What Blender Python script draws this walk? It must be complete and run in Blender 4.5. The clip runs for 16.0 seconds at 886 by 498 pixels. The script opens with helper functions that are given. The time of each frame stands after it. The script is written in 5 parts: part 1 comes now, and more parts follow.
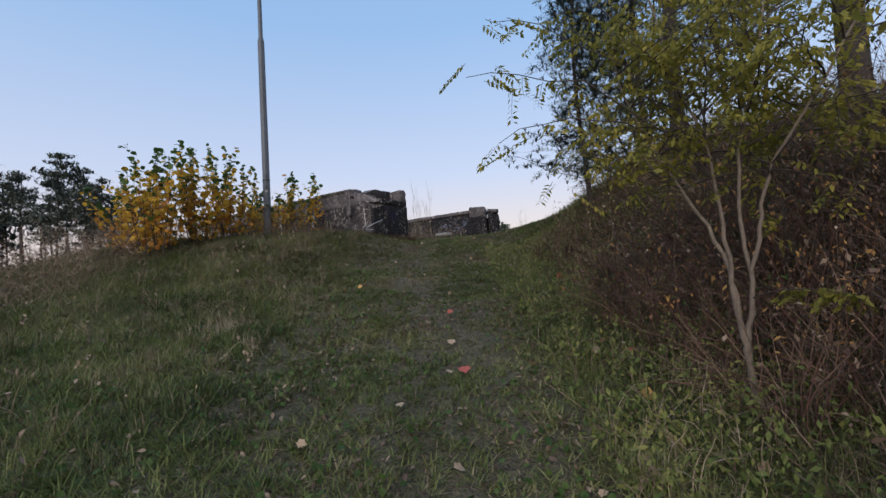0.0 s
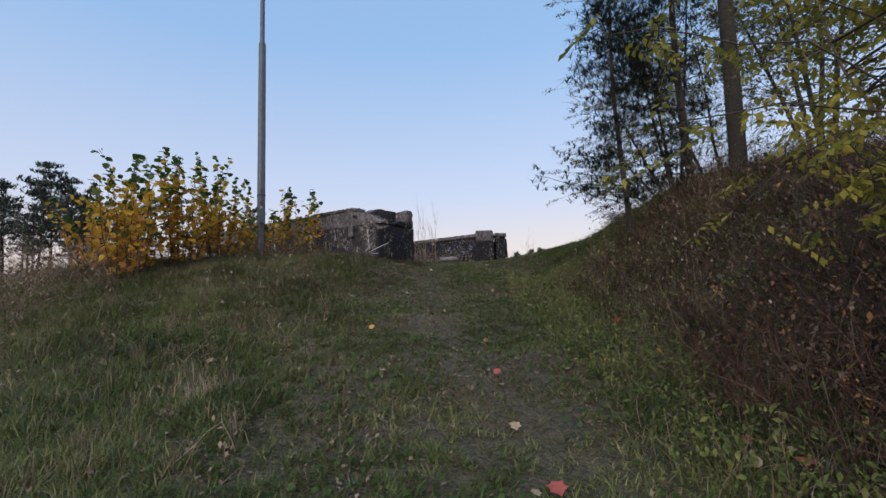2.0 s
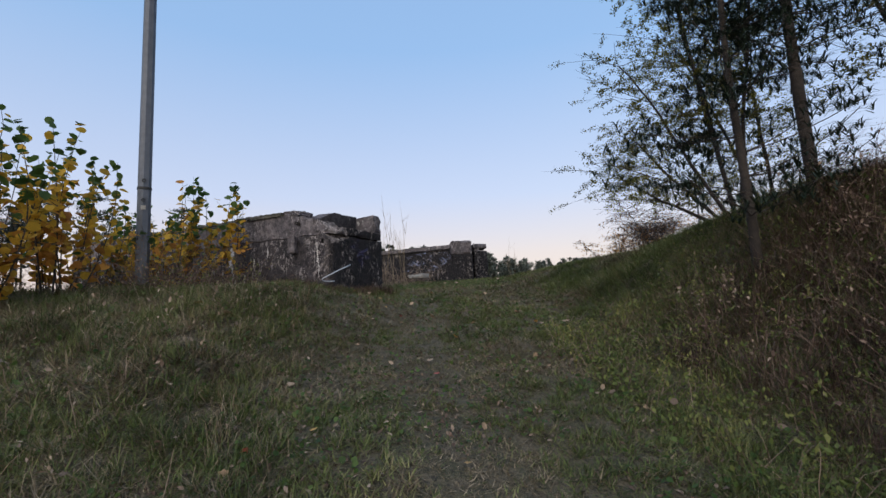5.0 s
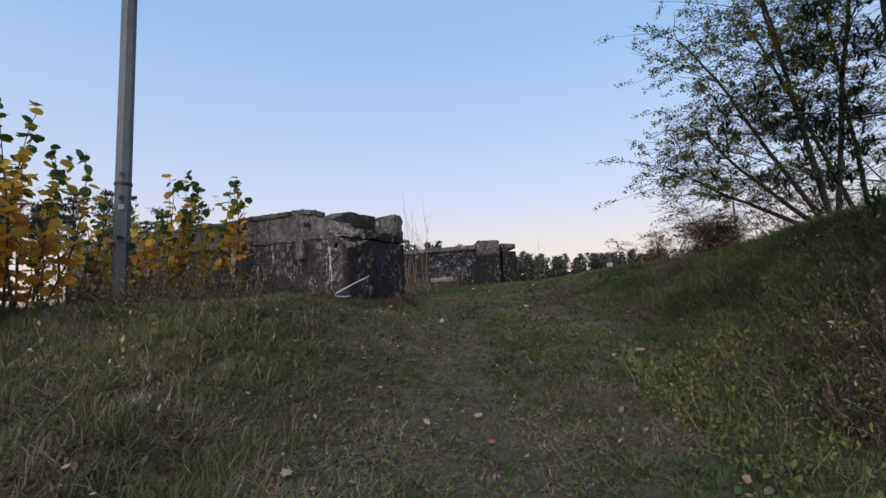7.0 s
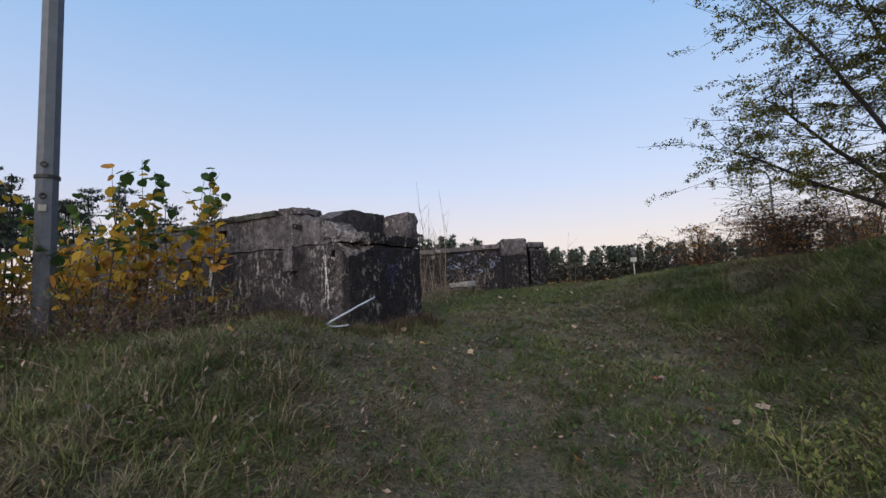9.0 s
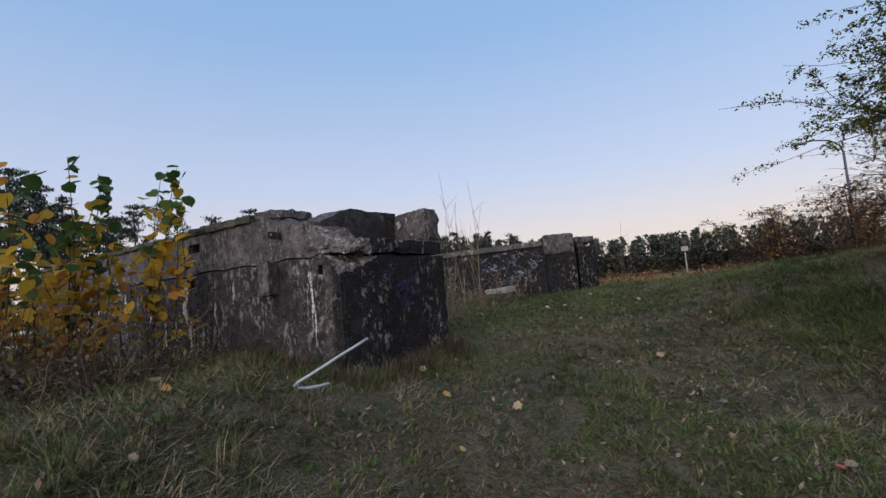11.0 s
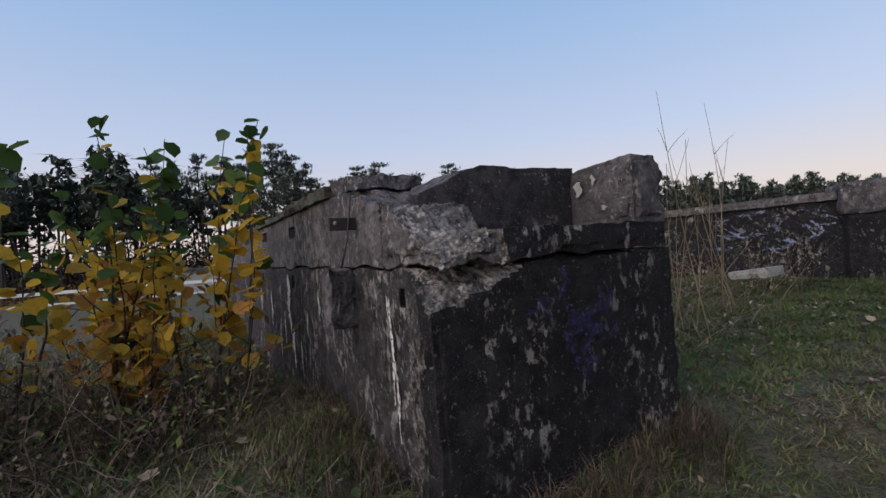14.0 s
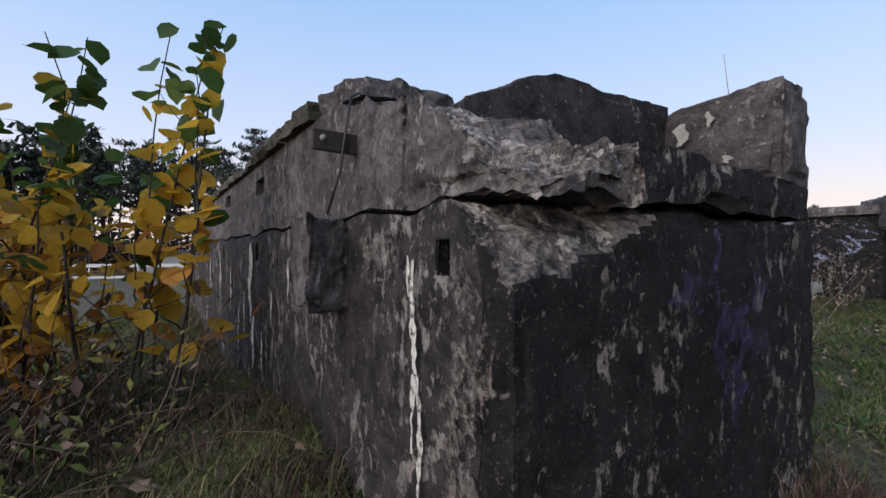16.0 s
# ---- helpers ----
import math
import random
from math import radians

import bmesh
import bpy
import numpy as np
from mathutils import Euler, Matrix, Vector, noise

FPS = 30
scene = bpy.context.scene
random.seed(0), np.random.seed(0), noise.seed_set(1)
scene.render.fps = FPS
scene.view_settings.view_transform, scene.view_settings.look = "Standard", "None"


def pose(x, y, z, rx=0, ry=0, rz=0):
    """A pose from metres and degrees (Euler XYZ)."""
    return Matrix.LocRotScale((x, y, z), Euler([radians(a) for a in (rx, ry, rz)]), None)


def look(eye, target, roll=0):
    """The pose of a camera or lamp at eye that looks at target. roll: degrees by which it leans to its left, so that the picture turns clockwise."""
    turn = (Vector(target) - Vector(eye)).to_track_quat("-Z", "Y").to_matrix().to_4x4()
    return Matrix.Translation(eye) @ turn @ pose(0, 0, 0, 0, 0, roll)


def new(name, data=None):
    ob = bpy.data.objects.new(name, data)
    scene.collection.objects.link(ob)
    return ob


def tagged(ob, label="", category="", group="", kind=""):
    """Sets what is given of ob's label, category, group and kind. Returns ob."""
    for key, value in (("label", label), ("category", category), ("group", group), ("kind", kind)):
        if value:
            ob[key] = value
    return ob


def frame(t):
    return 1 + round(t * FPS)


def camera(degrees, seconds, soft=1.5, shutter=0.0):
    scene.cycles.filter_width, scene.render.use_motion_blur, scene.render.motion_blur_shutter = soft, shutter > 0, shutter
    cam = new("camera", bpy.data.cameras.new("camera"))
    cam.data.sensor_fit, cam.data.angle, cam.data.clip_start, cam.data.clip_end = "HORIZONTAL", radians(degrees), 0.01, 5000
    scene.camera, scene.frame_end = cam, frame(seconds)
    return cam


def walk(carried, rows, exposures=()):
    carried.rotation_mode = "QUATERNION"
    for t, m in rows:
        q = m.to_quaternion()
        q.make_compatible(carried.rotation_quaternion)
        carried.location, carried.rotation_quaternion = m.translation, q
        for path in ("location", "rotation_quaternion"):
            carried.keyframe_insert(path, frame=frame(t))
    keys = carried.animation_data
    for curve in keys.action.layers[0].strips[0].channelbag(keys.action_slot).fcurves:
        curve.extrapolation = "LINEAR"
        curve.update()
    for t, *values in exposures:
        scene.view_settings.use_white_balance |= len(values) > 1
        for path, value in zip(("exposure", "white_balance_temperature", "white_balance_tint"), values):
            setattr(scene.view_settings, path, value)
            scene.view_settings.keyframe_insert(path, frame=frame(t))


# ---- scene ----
cam = camera(89.7, 16.0)
PATH = [
    (0, (0.179, -0.209, 1.721), (-0.778, 1.543, 1.835), -3.5),
    (0.5, (0.024, 0.033, 1.775), (-0.922, 1.791, 1.905), -3.7),
    (1, (-0.162, 0.212, 1.857), (-1.106, 1.968, 2.015), -3.6),
    (1.5, (-0.485, 0.355, 1.892), (-1.416, 2.115, 2.079), -2.7),
    (2, (-0.756, 0.539, 1.965), (-1.675, 2.304, 2.171), -2.0),
    (2.3, (-0.915, 0.715, 2.035), (-1.815, 2.490, 2.252), -2.1),
    (2.5, (-1.100, 0.950, 2.115), (-1.987, 2.728, 2.336), -2.2),
    (2.6, (-1.252, 1.130, 2.162), (-2.138, 2.909, 2.385), -2.2),
    (2.7, (-1.404, 1.310, 2.210), (-2.288, 3.089, 2.434), -2.3),
    (2.8, (-1.556, 1.490, 2.257), (-2.438, 3.270, 2.483), -2.4),
    (2.9, (-1.708, 1.670, 2.305), (-2.588, 3.450, 2.533), -2.4),
    (3, (-1.860, 1.850, 2.345), (-2.733, 3.636, 2.573), -2.5),
    (3.2, (-2.070, 2.066, 2.393), (-2.930, 3.857, 2.624), -2.5),
    (3.5, (-2.256, 2.25, 2.439), (-3.099, 4.048, 2.674), -2.5),
    (3.7, (-2.347, 2.372, 2.474), (-3.171, 4.179, 2.712), -2.5),
    (5.8, (-3.137, 3.59, 2.782), (-3.803, 5.465, 2.981), -2.2),
    (6, (-3.192, 3.669, 2.81), (-3.876, 5.539, 3.005), -2.1),
    (6.5, (-3.357, 3.926, 2.884), (-4.09, 5.776, 3.088), -2.0),
    (7, (-3.571, 4.213, 2.982), (-4.333, 6.052, 3.173), -2.0),
    (7.5, (-3.773, 4.527, 3.084), (-4.546, 6.363, 3.262), -2.4),
    (8, (-3.872, 4.83, 3.133), (-4.659, 6.66, 3.309), -2.8),
    (8.5, (-4.012, 5.167, 3.228), (-4.821, 6.988, 3.402), -2.7),
    (9, (-4.259, 5.483, 3.289), (-5.079, 7.299, 3.454), -2.3),
    (9.5, (-4.445, 5.811, 3.367), (-5.299, 7.611, 3.532), -2.5),
    (9.7, (-4.498, 5.965, 3.399), (-5.378, 7.754, 3.561), -2.8),
    (11.8, (-5.072, 7.327, 3.572), (-6.086, 9.044, 3.72), -5.4),
    (12, (-5.163, 7.453, 3.611), (-6.218, 9.147, 3.741), -5.0),
    (12.5, (-5.372, 7.771, 3.717), (-6.579, 9.364, 3.811), -4.2),
    (13, (-5.53, 8.058, 3.755), (-6.914, 9.5, 3.813), -4.1),
    (13.5, (-5.688, 8.343, 3.821), (-7.213, 9.637, 3.839), -4.2),
    (14, (-5.894, 8.645, 3.89), (-7.515, 9.816, 3.894), -4.0),
    (14.5, (-6.058, 8.851, 3.914), (-7.741, 9.931, 3.92), -4.6),
    (15, (-6.281, 9.022, 3.949), (-7.961, 10.106, 3.948), -4.0),
    (15.5, (-6.507, 9.032, 3.857), (-8.123, 10.21, 3.854), -2.2),
    (16, (-6.711, 8.96, 3.717), (-8.276, 10.205, 3.731), 0.1),
]
EXPOSURES = [(0, 2.08), (9.5, 2.1), (12.0, 1.82), (13.0, 1.73), (14.5, 2.0), (15.5, 1.93), (16, 2.27)]
walk(cam, [(t, look(eye, target, roll)) for t, eye, target, roll in PATH], EXPOSURES)

# ---- world and light: clear sky just after sunset ----
world = bpy.data.worlds.new("dusk_sky")
scene.world = world
world.use_nodes = True
wn = world.node_tree
wn.nodes.clear()
sky = wn.nodes.new("ShaderNodeTexSky")
sky.sky_type = "NISHITA"
sky.sun_disc = False
sky.sun_elevation = radians(4.0)
sky.sun_rotation = radians(193.0)
sky.altitude = 100
sky.air_density = 1.0
sky.dust_density = 0.6
sky.ozone_density = 2.5
tc = wn.nodes.new("ShaderNodeTexCoord")
sep = wn.nodes.new("ShaderNodeSeparateXYZ")
wn.links.new(tc.outputs["Generated"], sep.inputs[0])
haze = wn.nodes.new("ShaderNodeValToRGB")
hz = haze.color_ramp.elements
while len(hz) < 5:
    hz.new(0.5)
for el, (p, c) in zip(hz, ((0.0, (0.82, 0.67, 0.65)), (0.09, (0.79, 0.68, 0.685)), (0.22, (0.575, 0.64, 0.83)), (0.50, (0.315, 0.50, 0.80)), (1.0, (0.21, 0.38, 0.68)))):
    el.position, el.color = p, (*c, 1)
wn.links.new(sep.outputs["Z"], haze.inputs[0])
blend = wn.nodes.new("ShaderNodeMix")
blend.data_type = "RGBA"
blend.inputs[0].default_value = 0.92
wn.links.new(sky.outputs[0], blend.inputs[6])
up = wn.nodes.new("ShaderNodeMix")
up.data_type, up.blend_type = "RGBA", "MULTIPLY"
up.inputs[0].default_value = 1.0
up.inputs[7].default_value = (6.67 * 0.25, 6.67 * 0.25, 6.67 * 0.25, 1)
wn.links.new(haze.outputs[0], up.inputs[6])
wn.links.new(up.outputs[2], blend.inputs[7])
bg = wn.nodes.new("ShaderNodeBackground")
bg.inputs["Strength"].default_value = 0.15
wo = wn.nodes.new("ShaderNodeOutputWorld")
wn.links.new(blend.outputs[2], bg.inputs[0])
wn.links.new(bg.outputs[0], wo.inputs[0])

# the wide glow of the sunken sun, behind the walker
glow = bpy.data.lights.new("sun", "SUN")
glow.energy = 0.80
glow.angle = radians(75)
glow.color = (1.0, 0.88, 0.74)
glow_ob = new("sun", glow)
glow_ob.matrix_world = look((0, 0, 30), (-4, 18.8, 22.0))

# ---- shared tools ----
D_U, D_V = (-0.54, 0.8417), (0.8417, 0.54)      # along the track, and to its right


def ss(a, b, x):
    t = np.clip((np.asarray(x, float) - a) / (b - a), 0, 1)
    return t * t * (3 - 2 * t)


_tab = np.random.RandomState(7).rand(256, 256)


def vnoise(x, y):
    """Smooth value noise, 0 to 1."""
    x, y = np.asarray(x, float), np.asarray(y, float)
    i, j = np.floor(x).astype(int), np.floor(y).astype(int)
    f, g = x - i, y - j
    f, g = f * f * (3 - 2 * f), g * g * (3 - 2 * g)
    i0, i1, j0, j1 = i % 256, (i + 1) % 256, j % 256, (j + 1) % 256
    return (_tab[i0, j0] * (1 - f) + _tab[i1, j0] * f) * (1 - g) + (_tab[i0, j1] * (1 - f) + _tab[i1, j1] * f) * g


def uv_of(x, y):
    return x * D_U[0] + y * D_U[1], x * D_V[0] + y * D_V[1]


def xy_of(u, v):
    return u * D_U[0] + v * D_V[0], u * D_U[1] + v * D_V[1]


def ground_z(x, y):
    """Height of the ground."""
    x, y = np.asarray(x, float), np.asarray(y, float)
    u, v = uv_of(x, y)
    base = 0.42 + 0.18 * np.clip(u, -8, 13.5) + 0.06 * np.clip(u - 13.5, 0, 4)
    by_wall = ss(11.0, 13.2, u)
    shift = ss(9.0, 11.5, u)
    mound = 0.52 * np.exp(-((u - 10.4) / 3.0) ** 2) * np.clip((-0.7 + 1.3 * shift - v) / (1.5 + 0.6 * shift), 0, 1)
    mound = mound * (1 - 0.8 * by_wall * ss(-1.6, -3.4, v)) - 0.2 * by_wall * ss(-2.0, -3.8, v)
    toe = 1.15 + 0.1 * np.clip(u, 0, 12)
    top = 2.0 - 1.35 * ss(8.0, 13.5, u) - 0.55 * ss(13.5, 18, u)
    bank = top * ss(0, 3.4, v - toe)
    rut = -0.04 * np.exp(-((v - 0.3) / 0.45) ** 2) * ss(16, 12, u)
    z = base + mound + bank + rut
    z = z + (1.0 - z) * ss(18.5, 36, u)
    z = z + (0.9 - z) * ss(-6.0, -15, v)
    near = ss(40, 20, np.hypot(x + 4, y - 6))
    z = z + near * (0.10 * (vnoise(x * 0.9 + 3, y * 0.9) - 0.5) + 0.05 * (vnoise(x * 3.1, y * 3.1 + 9) - 0.5))
    far = ss(60, 300, np.hypot(x, y))
    return z + far * 3.0 * (vnoise(x * 0.01, y * 0.01) - 0.5)


def gz(x, y):
    return float(ground_z(x, y))


def mesh_of(name, verts, faces, material, smooth=False):
    me = bpy.data.meshes.new(name)
    me.from_pydata([tuple(p) for p in verts], [], [tuple(f) for f in faces])
    me.materials.append(material)
    if smooth:
        me.polygons.foreach_set("use_smooth", [True] * len(me.polygons))
    me.update()
    return me


def tri_mesh(name, verts, tris, material, smooth=False):
    """A mesh from arrays of corners and triangles."""
    verts, tris = np.asarray(verts, np.float32), np.asarray(tris, np.int32)
    me = bpy.data.meshes.new(name)
    me.vertices.add(len(verts))
    me.vertices.foreach_set("co", verts.ravel())
    me.loops.add(tris.size)
    me.loops.foreach_set("vertex_index", tris.ravel())
    me.polygons.add(len(tris))
    me.polygons.foreach_set("loop_start", np.arange(0, tris.size, 3, dtype=np.int32))
    me.polygons.foreach_set("loop_total", np.full(len(tris), 3, np.int32))
    if smooth:
        me.polygons.foreach_set("use_smooth", np.ones(len(tris), bool))
    me.update(calc_edges=True)
    me.validate()
    me.materials.append(material)
    return me


def put(name, me, parent=None, label=""):
    ob = new(name, me)
    if parent is not None:
        ob.parent = parent
    if label:
        ob["label"] = label
    return ob


def part(name, bm, material, parent, label=""):
    me = bpy.data.meshes.new(name)
    bm.to_mesh(me)
    bm.free()
    me.materials.append(material)
    return put(name, me, parent, label)


def thing(name, label, category, group="", kind="", at=(0, 0, 0)):
    ob = new(name)
    ob.empty_display_size = 0.1
    ob.location = at
    return tagged(ob, label, category, group, kind)

# ---- materials ----
def material(name, rough=0.8, metal=0.0):
    m = bpy.data.materials.new(name)
    m.use_nodes = True
    b = m.node_tree.nodes["Principled BSDF"]
    b.inputs["Roughness"].default_value = rough
    b.inputs["Metallic"].default_value = metal
    return m, m.node_tree, b


def node(nt, kind, **values):
    n = nt.nodes.new(kind)
    for k, v in values.items():
        n.inputs[k.replace("_", " ")].default_value = v
    return n


def ramp(nt, fac, stops):
    r = nt.nodes.new("ShaderNodeValToRGB")
    e = r.color_ramp.elements
    while len(e) < len(stops):
        e.new(0.5)
    for el, (p, c) in zip(e, stops):
        el.position, el.color = p, (*c, 1) if len(c) == 3 else c
    nt.links.new(fac, r.inputs[0])
    return r.outputs[0]


def mix(nt, fac, a, b, mode="MIX"):
    n = nt.nodes.new("ShaderNodeMix")
    n.data_type, n.blend_type = "RGBA", mode
    for sock, val in ((n.inputs[0], fac), (n.inputs[6], a), (n.inputs[7], b)):
        if isinstance(val, bpy.types.NodeSocket):
            nt.links.new(val, sock)
        elif isinstance(val, tuple):
            sock.default_value = (*val, 1)
        else:
            sock.default_value = val
    return n.outputs[2]


def noise_of(nt, co, scale, detail=4.0, rough=0.55):
    n = node(nt, "ShaderNodeTexNoise", Scale=scale, Detail=detail, Roughness=rough)
    nt.links.new(co, n.inputs["Vector"])
    return n.outputs["Fac"]


def world_co(nt, stretch=(1, 1, 1)):
    g = nt.nodes.new("ShaderNodeNewGeometry")
    m = nt.nodes.new("ShaderNodeMapping")
    m.inputs["Scale"].default_value = stretch
    nt.links.new(g.outputs["Position"], m.inputs["Vector"])
    return m.outputs[0]


def bump(nt, b, height, strength=0.5, distance=0.02):
    n = node(nt, "ShaderNodeBump", Strength=strength, Distance=distance)
    nt.links.new(height, n.inputs["Height"])
    nt.links.new(n.outputs[0], b.inputs["Normal"])


def soil_material():
    m, nt, b = material("turf_soil", 0.95)
    co = world_co(nt)
    fine, mid, wide = noise_of(nt, co, 45, 6), noise_of(nt, co, 7, 5), noise_of(nt, co, 0.8, 3)
    a = ramp(nt, fine, [(0.3, (0.028, 0.023, 0.015)), (0.5, (0.075, 0.064, 0.040)), (0.7, (0.17, 0.14, 0.10))])
    c = ramp(nt, mid, [(0.38, (0.055, 0.062, 0.026)), (0.62, (0.135, 0.110, 0.070))])
    litter = ramp(nt, noise_of(nt, world_co(nt, (1, 2.6, 1)), 110, 3, 0.6), [(0.56, (0, 0, 0)), (0.60, (1, 1, 1))])
    base = mix(nt, 0.35, mix(nt, wide, a, c), c)
    gaps = ramp(nt, noise_of(nt, co, 28, 4, 0.7), [(0.40, (0.75, 0.75, 0.75)), (0.52, (0, 0, 0))])
    base = mix(nt, gaps, base, (0.016, 0.014, 0.009))
    nt.links.new(mix(nt, litter, base, (0.15, 0.122, 0.082)), b.inputs["Base Color"])
    bump(nt, b, fine, 1.0, 0.06)
    return m


def concrete_material(name, dark, light, patch, streak=0.5, cover=0.5, pebble=0.0):
    """Old concrete with soot, pale flakes and runs. streak: how pale the flakes are; cover: how much they cover."""
    m, nt, b = material(name, 0.9)
    co = world_co(nt)
    run = world_co(nt, (1.0, 1.0, 0.62))
    grain, mid, wide = noise_of(nt, co, 85, 8, 0.75), noise_of(nt, co, 11, 9, 0.7), noise_of(nt, co, 1.6, 5)
    flakes = noise_of(nt, run, 16.0, 12, 0.72)
    big = noise_of(nt, run, 2.3, 7, 0.65)
    c = ramp(nt, mid, [(0.40, dark), (0.60, light)])
    c = mix(nt, ramp(nt, wide, [(0.42, (0, 0, 0)), (0.62, (0.6, 0.6, 0.6))]), c, dark)
    e = 0.60 - 0.12 * cover
    f = ramp(nt, flakes, [(e, (0, 0, 0)), (e + 0.03, (1, 1, 1))])
    g = ramp(nt, big, [(0.56 - 0.14 * cover, (0, 0, 0)), (0.64 - 0.14 * cover, (streak, streak, streak))])
    fm = mix(nt, 1.0, f, g, "MULTIPLY")
    specks = ramp(nt, noise_of(nt, co, 38, 4, 0.6), [(0.62, (0, 0, 0)), (0.67, (0.55, 0.55, 0.55))])
    fm = mix(nt, 1.0, fm, specks, "LIGHTEN")
    c = mix(nt, fm, c, patch)
    grit = ramp(nt, noise_of(nt, co, 130, 3, 0.6), [(0.60, (0, 0, 0)), (0.68, (0.45, 0.45, 0.45))])
    c = mix(nt, grit, c, tuple(0.5 * k for k in patch))
    pits = ramp(nt, noise_of(nt, co, 60, 5, 0.7), [(0.35, (0.6, 0.6, 0.6)), (0.41, (0, 0, 0))])
    c = mix(nt, pits, c, tuple(0.4 * k for k in dark))
    b.inputs["Specular IOR Level"].default_value = 0.2
    c = mix(nt, ramp(nt, grain, [(0.35, (0.6, 0.6, 0.6)), (0.55, (0, 0, 0))]), c, dark)
    nt.links.new(c, b.inputs["Base Color"])
    h = mix(nt, 0.5, grain, mid)
    h = mix(nt, 0.3, h, fm)
    if pebble > 0:
        v = node(nt, "ShaderNodeTexVoronoi", Scale=34.0)
        nt.links.new(co, v.inputs["Vector"])
        h = mix(nt, pebble, h, v.outputs["Distance"])
    bump(nt, b, h, 1.0, 0.03 + 0.08 * pebble)
    return m


def plain_material(name, c1, c2, scale=20, rough=0.7, metal=0.0, strength=0.25):
    m, nt, b = material(name, rough, metal)
    co = world_co(nt)
    n1, n2 = noise_of(nt, co, scale, 6), noise_of(nt, co, scale * 0.12, 3)
    nt.links.new(ramp(nt, mix(nt, 0.4, n1, n2), [(0.3, c1), (0.7, c2)]), b.inputs["Base Color"])
    bump(nt, b, n1, strength, 0.01)
    return m


def ragged(m, scale, lo, hi):
    """Lets a thin coat break up into flecks."""
    nt = m.node_tree
    b, out = nt.nodes["Principled BSDF"], nt.nodes["Material Output"]
    clear = nt.nodes.new("ShaderNodeBsdfTransparent")
    ms = nt.nodes.new("ShaderNodeMixShader")
    nt.links.new(ramp(nt, noise_of(nt, world_co(nt), scale, 8, 0.7), [(lo, (0, 0, 0)), (hi, (1, 1, 1))]), ms.inputs[0])
    nt.links.new(clear.outputs[0], ms.inputs[1])
    nt.links.new(b.outputs[0], ms.inputs[2])
    nt.links.new(ms.outputs[0], out.inputs["Surface"])
    return m


SOIL = soil_material()
CONCRETE_TOP = concrete_material("weathered_concrete", (0.048, 0.044, 0.049), (0.205, 0.184, 0.194), (0.46, 0.42, 0.425), 0.7, 0.48, 0.2)
CONCRETE_TAR = concrete_material("tarred_concrete", (0.008, 0.008, 0.010), (0.030, 0.027, 0.030), (0.32, 0.285, 0.27), 0.95, 0.48)
CONCRETE_RUN = concrete_material("streaked_tarred_concrete", (0.018, 0.017, 0.020), (0.075, 0.067, 0.073), (0.33, 0.30, 0.30), 0.9, 0.66)
STEEL = plain_material("galvanised_steel", (0.056, 0.064, 0.080), (0.105, 0.118, 0.142), 12, 0.6, 0.25, 0.1)

# ---- ground ----
def spread(lo, hi, fine_lo, fine_hi, step, grow=1.13):
    """Even steps in the middle, growing ones outside."""
    mid = list(np.arange(fine_lo, fine_hi + step / 2, step))
    out, s, p = [], step, mid[-1]
    while p < hi:
        s *= grow
        p += s
        out.append(p)
    pre, s, p = [], step, mid[0]
    while p > lo:
        s *= grow
        p -= s
        pre.append(p)
    return np.array(pre[::-1] + mid + out)


gu = spread(-900, 1500, -4, 19, 0.12)
gv = spread(-1200, 1200, -8, 8, 0.12)
GU, GV = np.meshgrid(gu, gv, indexing="ij")
GX, GY = xy_of(GU, GV)
GZ = ground_z(GX, GY)
nu, nv = GU.shape
idx = np.arange(nu * nv).reshape(nu, nv)
a, b_, c_, d_ = idx[:-1, :-1].ravel(), idx[1:, :-1].ravel(), idx[1:, 1:].ravel(), idx[:-1, 1:].ravel()
tris = np.concatenate([np.stack([a, c_, b_], 1), np.stack([a, d_, c_], 1)])
ground = put("ground", tri_mesh("ground", np.stack([GX.ravel(), GY.ravel(), GZ.ravel()], 1), tris, SOIL, True))
tagged(ground, "uneven grassy ground with a worn track up the slope", "ground", kind="structure")

# ---- ruin: shared builders ----
def fbm(p, octaves=4, scale=1.0):
    v, a = 0.0, 1.0
    q = Vector(p) * scale
    for _ in range(octaves):
        v += a * noise.noise(q)
        q = q * 2.03 + Vector((3.1, 1.7, 9.2))
        a *= 0.5
    return v


def stations(length, step, extra=()):
    n = max(2, int(round(length / step)))
    s = set(round(i / n, 5) for i in range(n + 1))
    keep = sorted(s | set(round(e, 5) for e in extra if 0 < e < 1))
    ex = set(round(e, 5) for e in extra)
    out = [keep[0]]
    for k in keep[1:]:
        if (k - out[-1]) * length < step * 0.35 and k not in ex and k != 1.0:
            continue
        out.append(k)
    return out


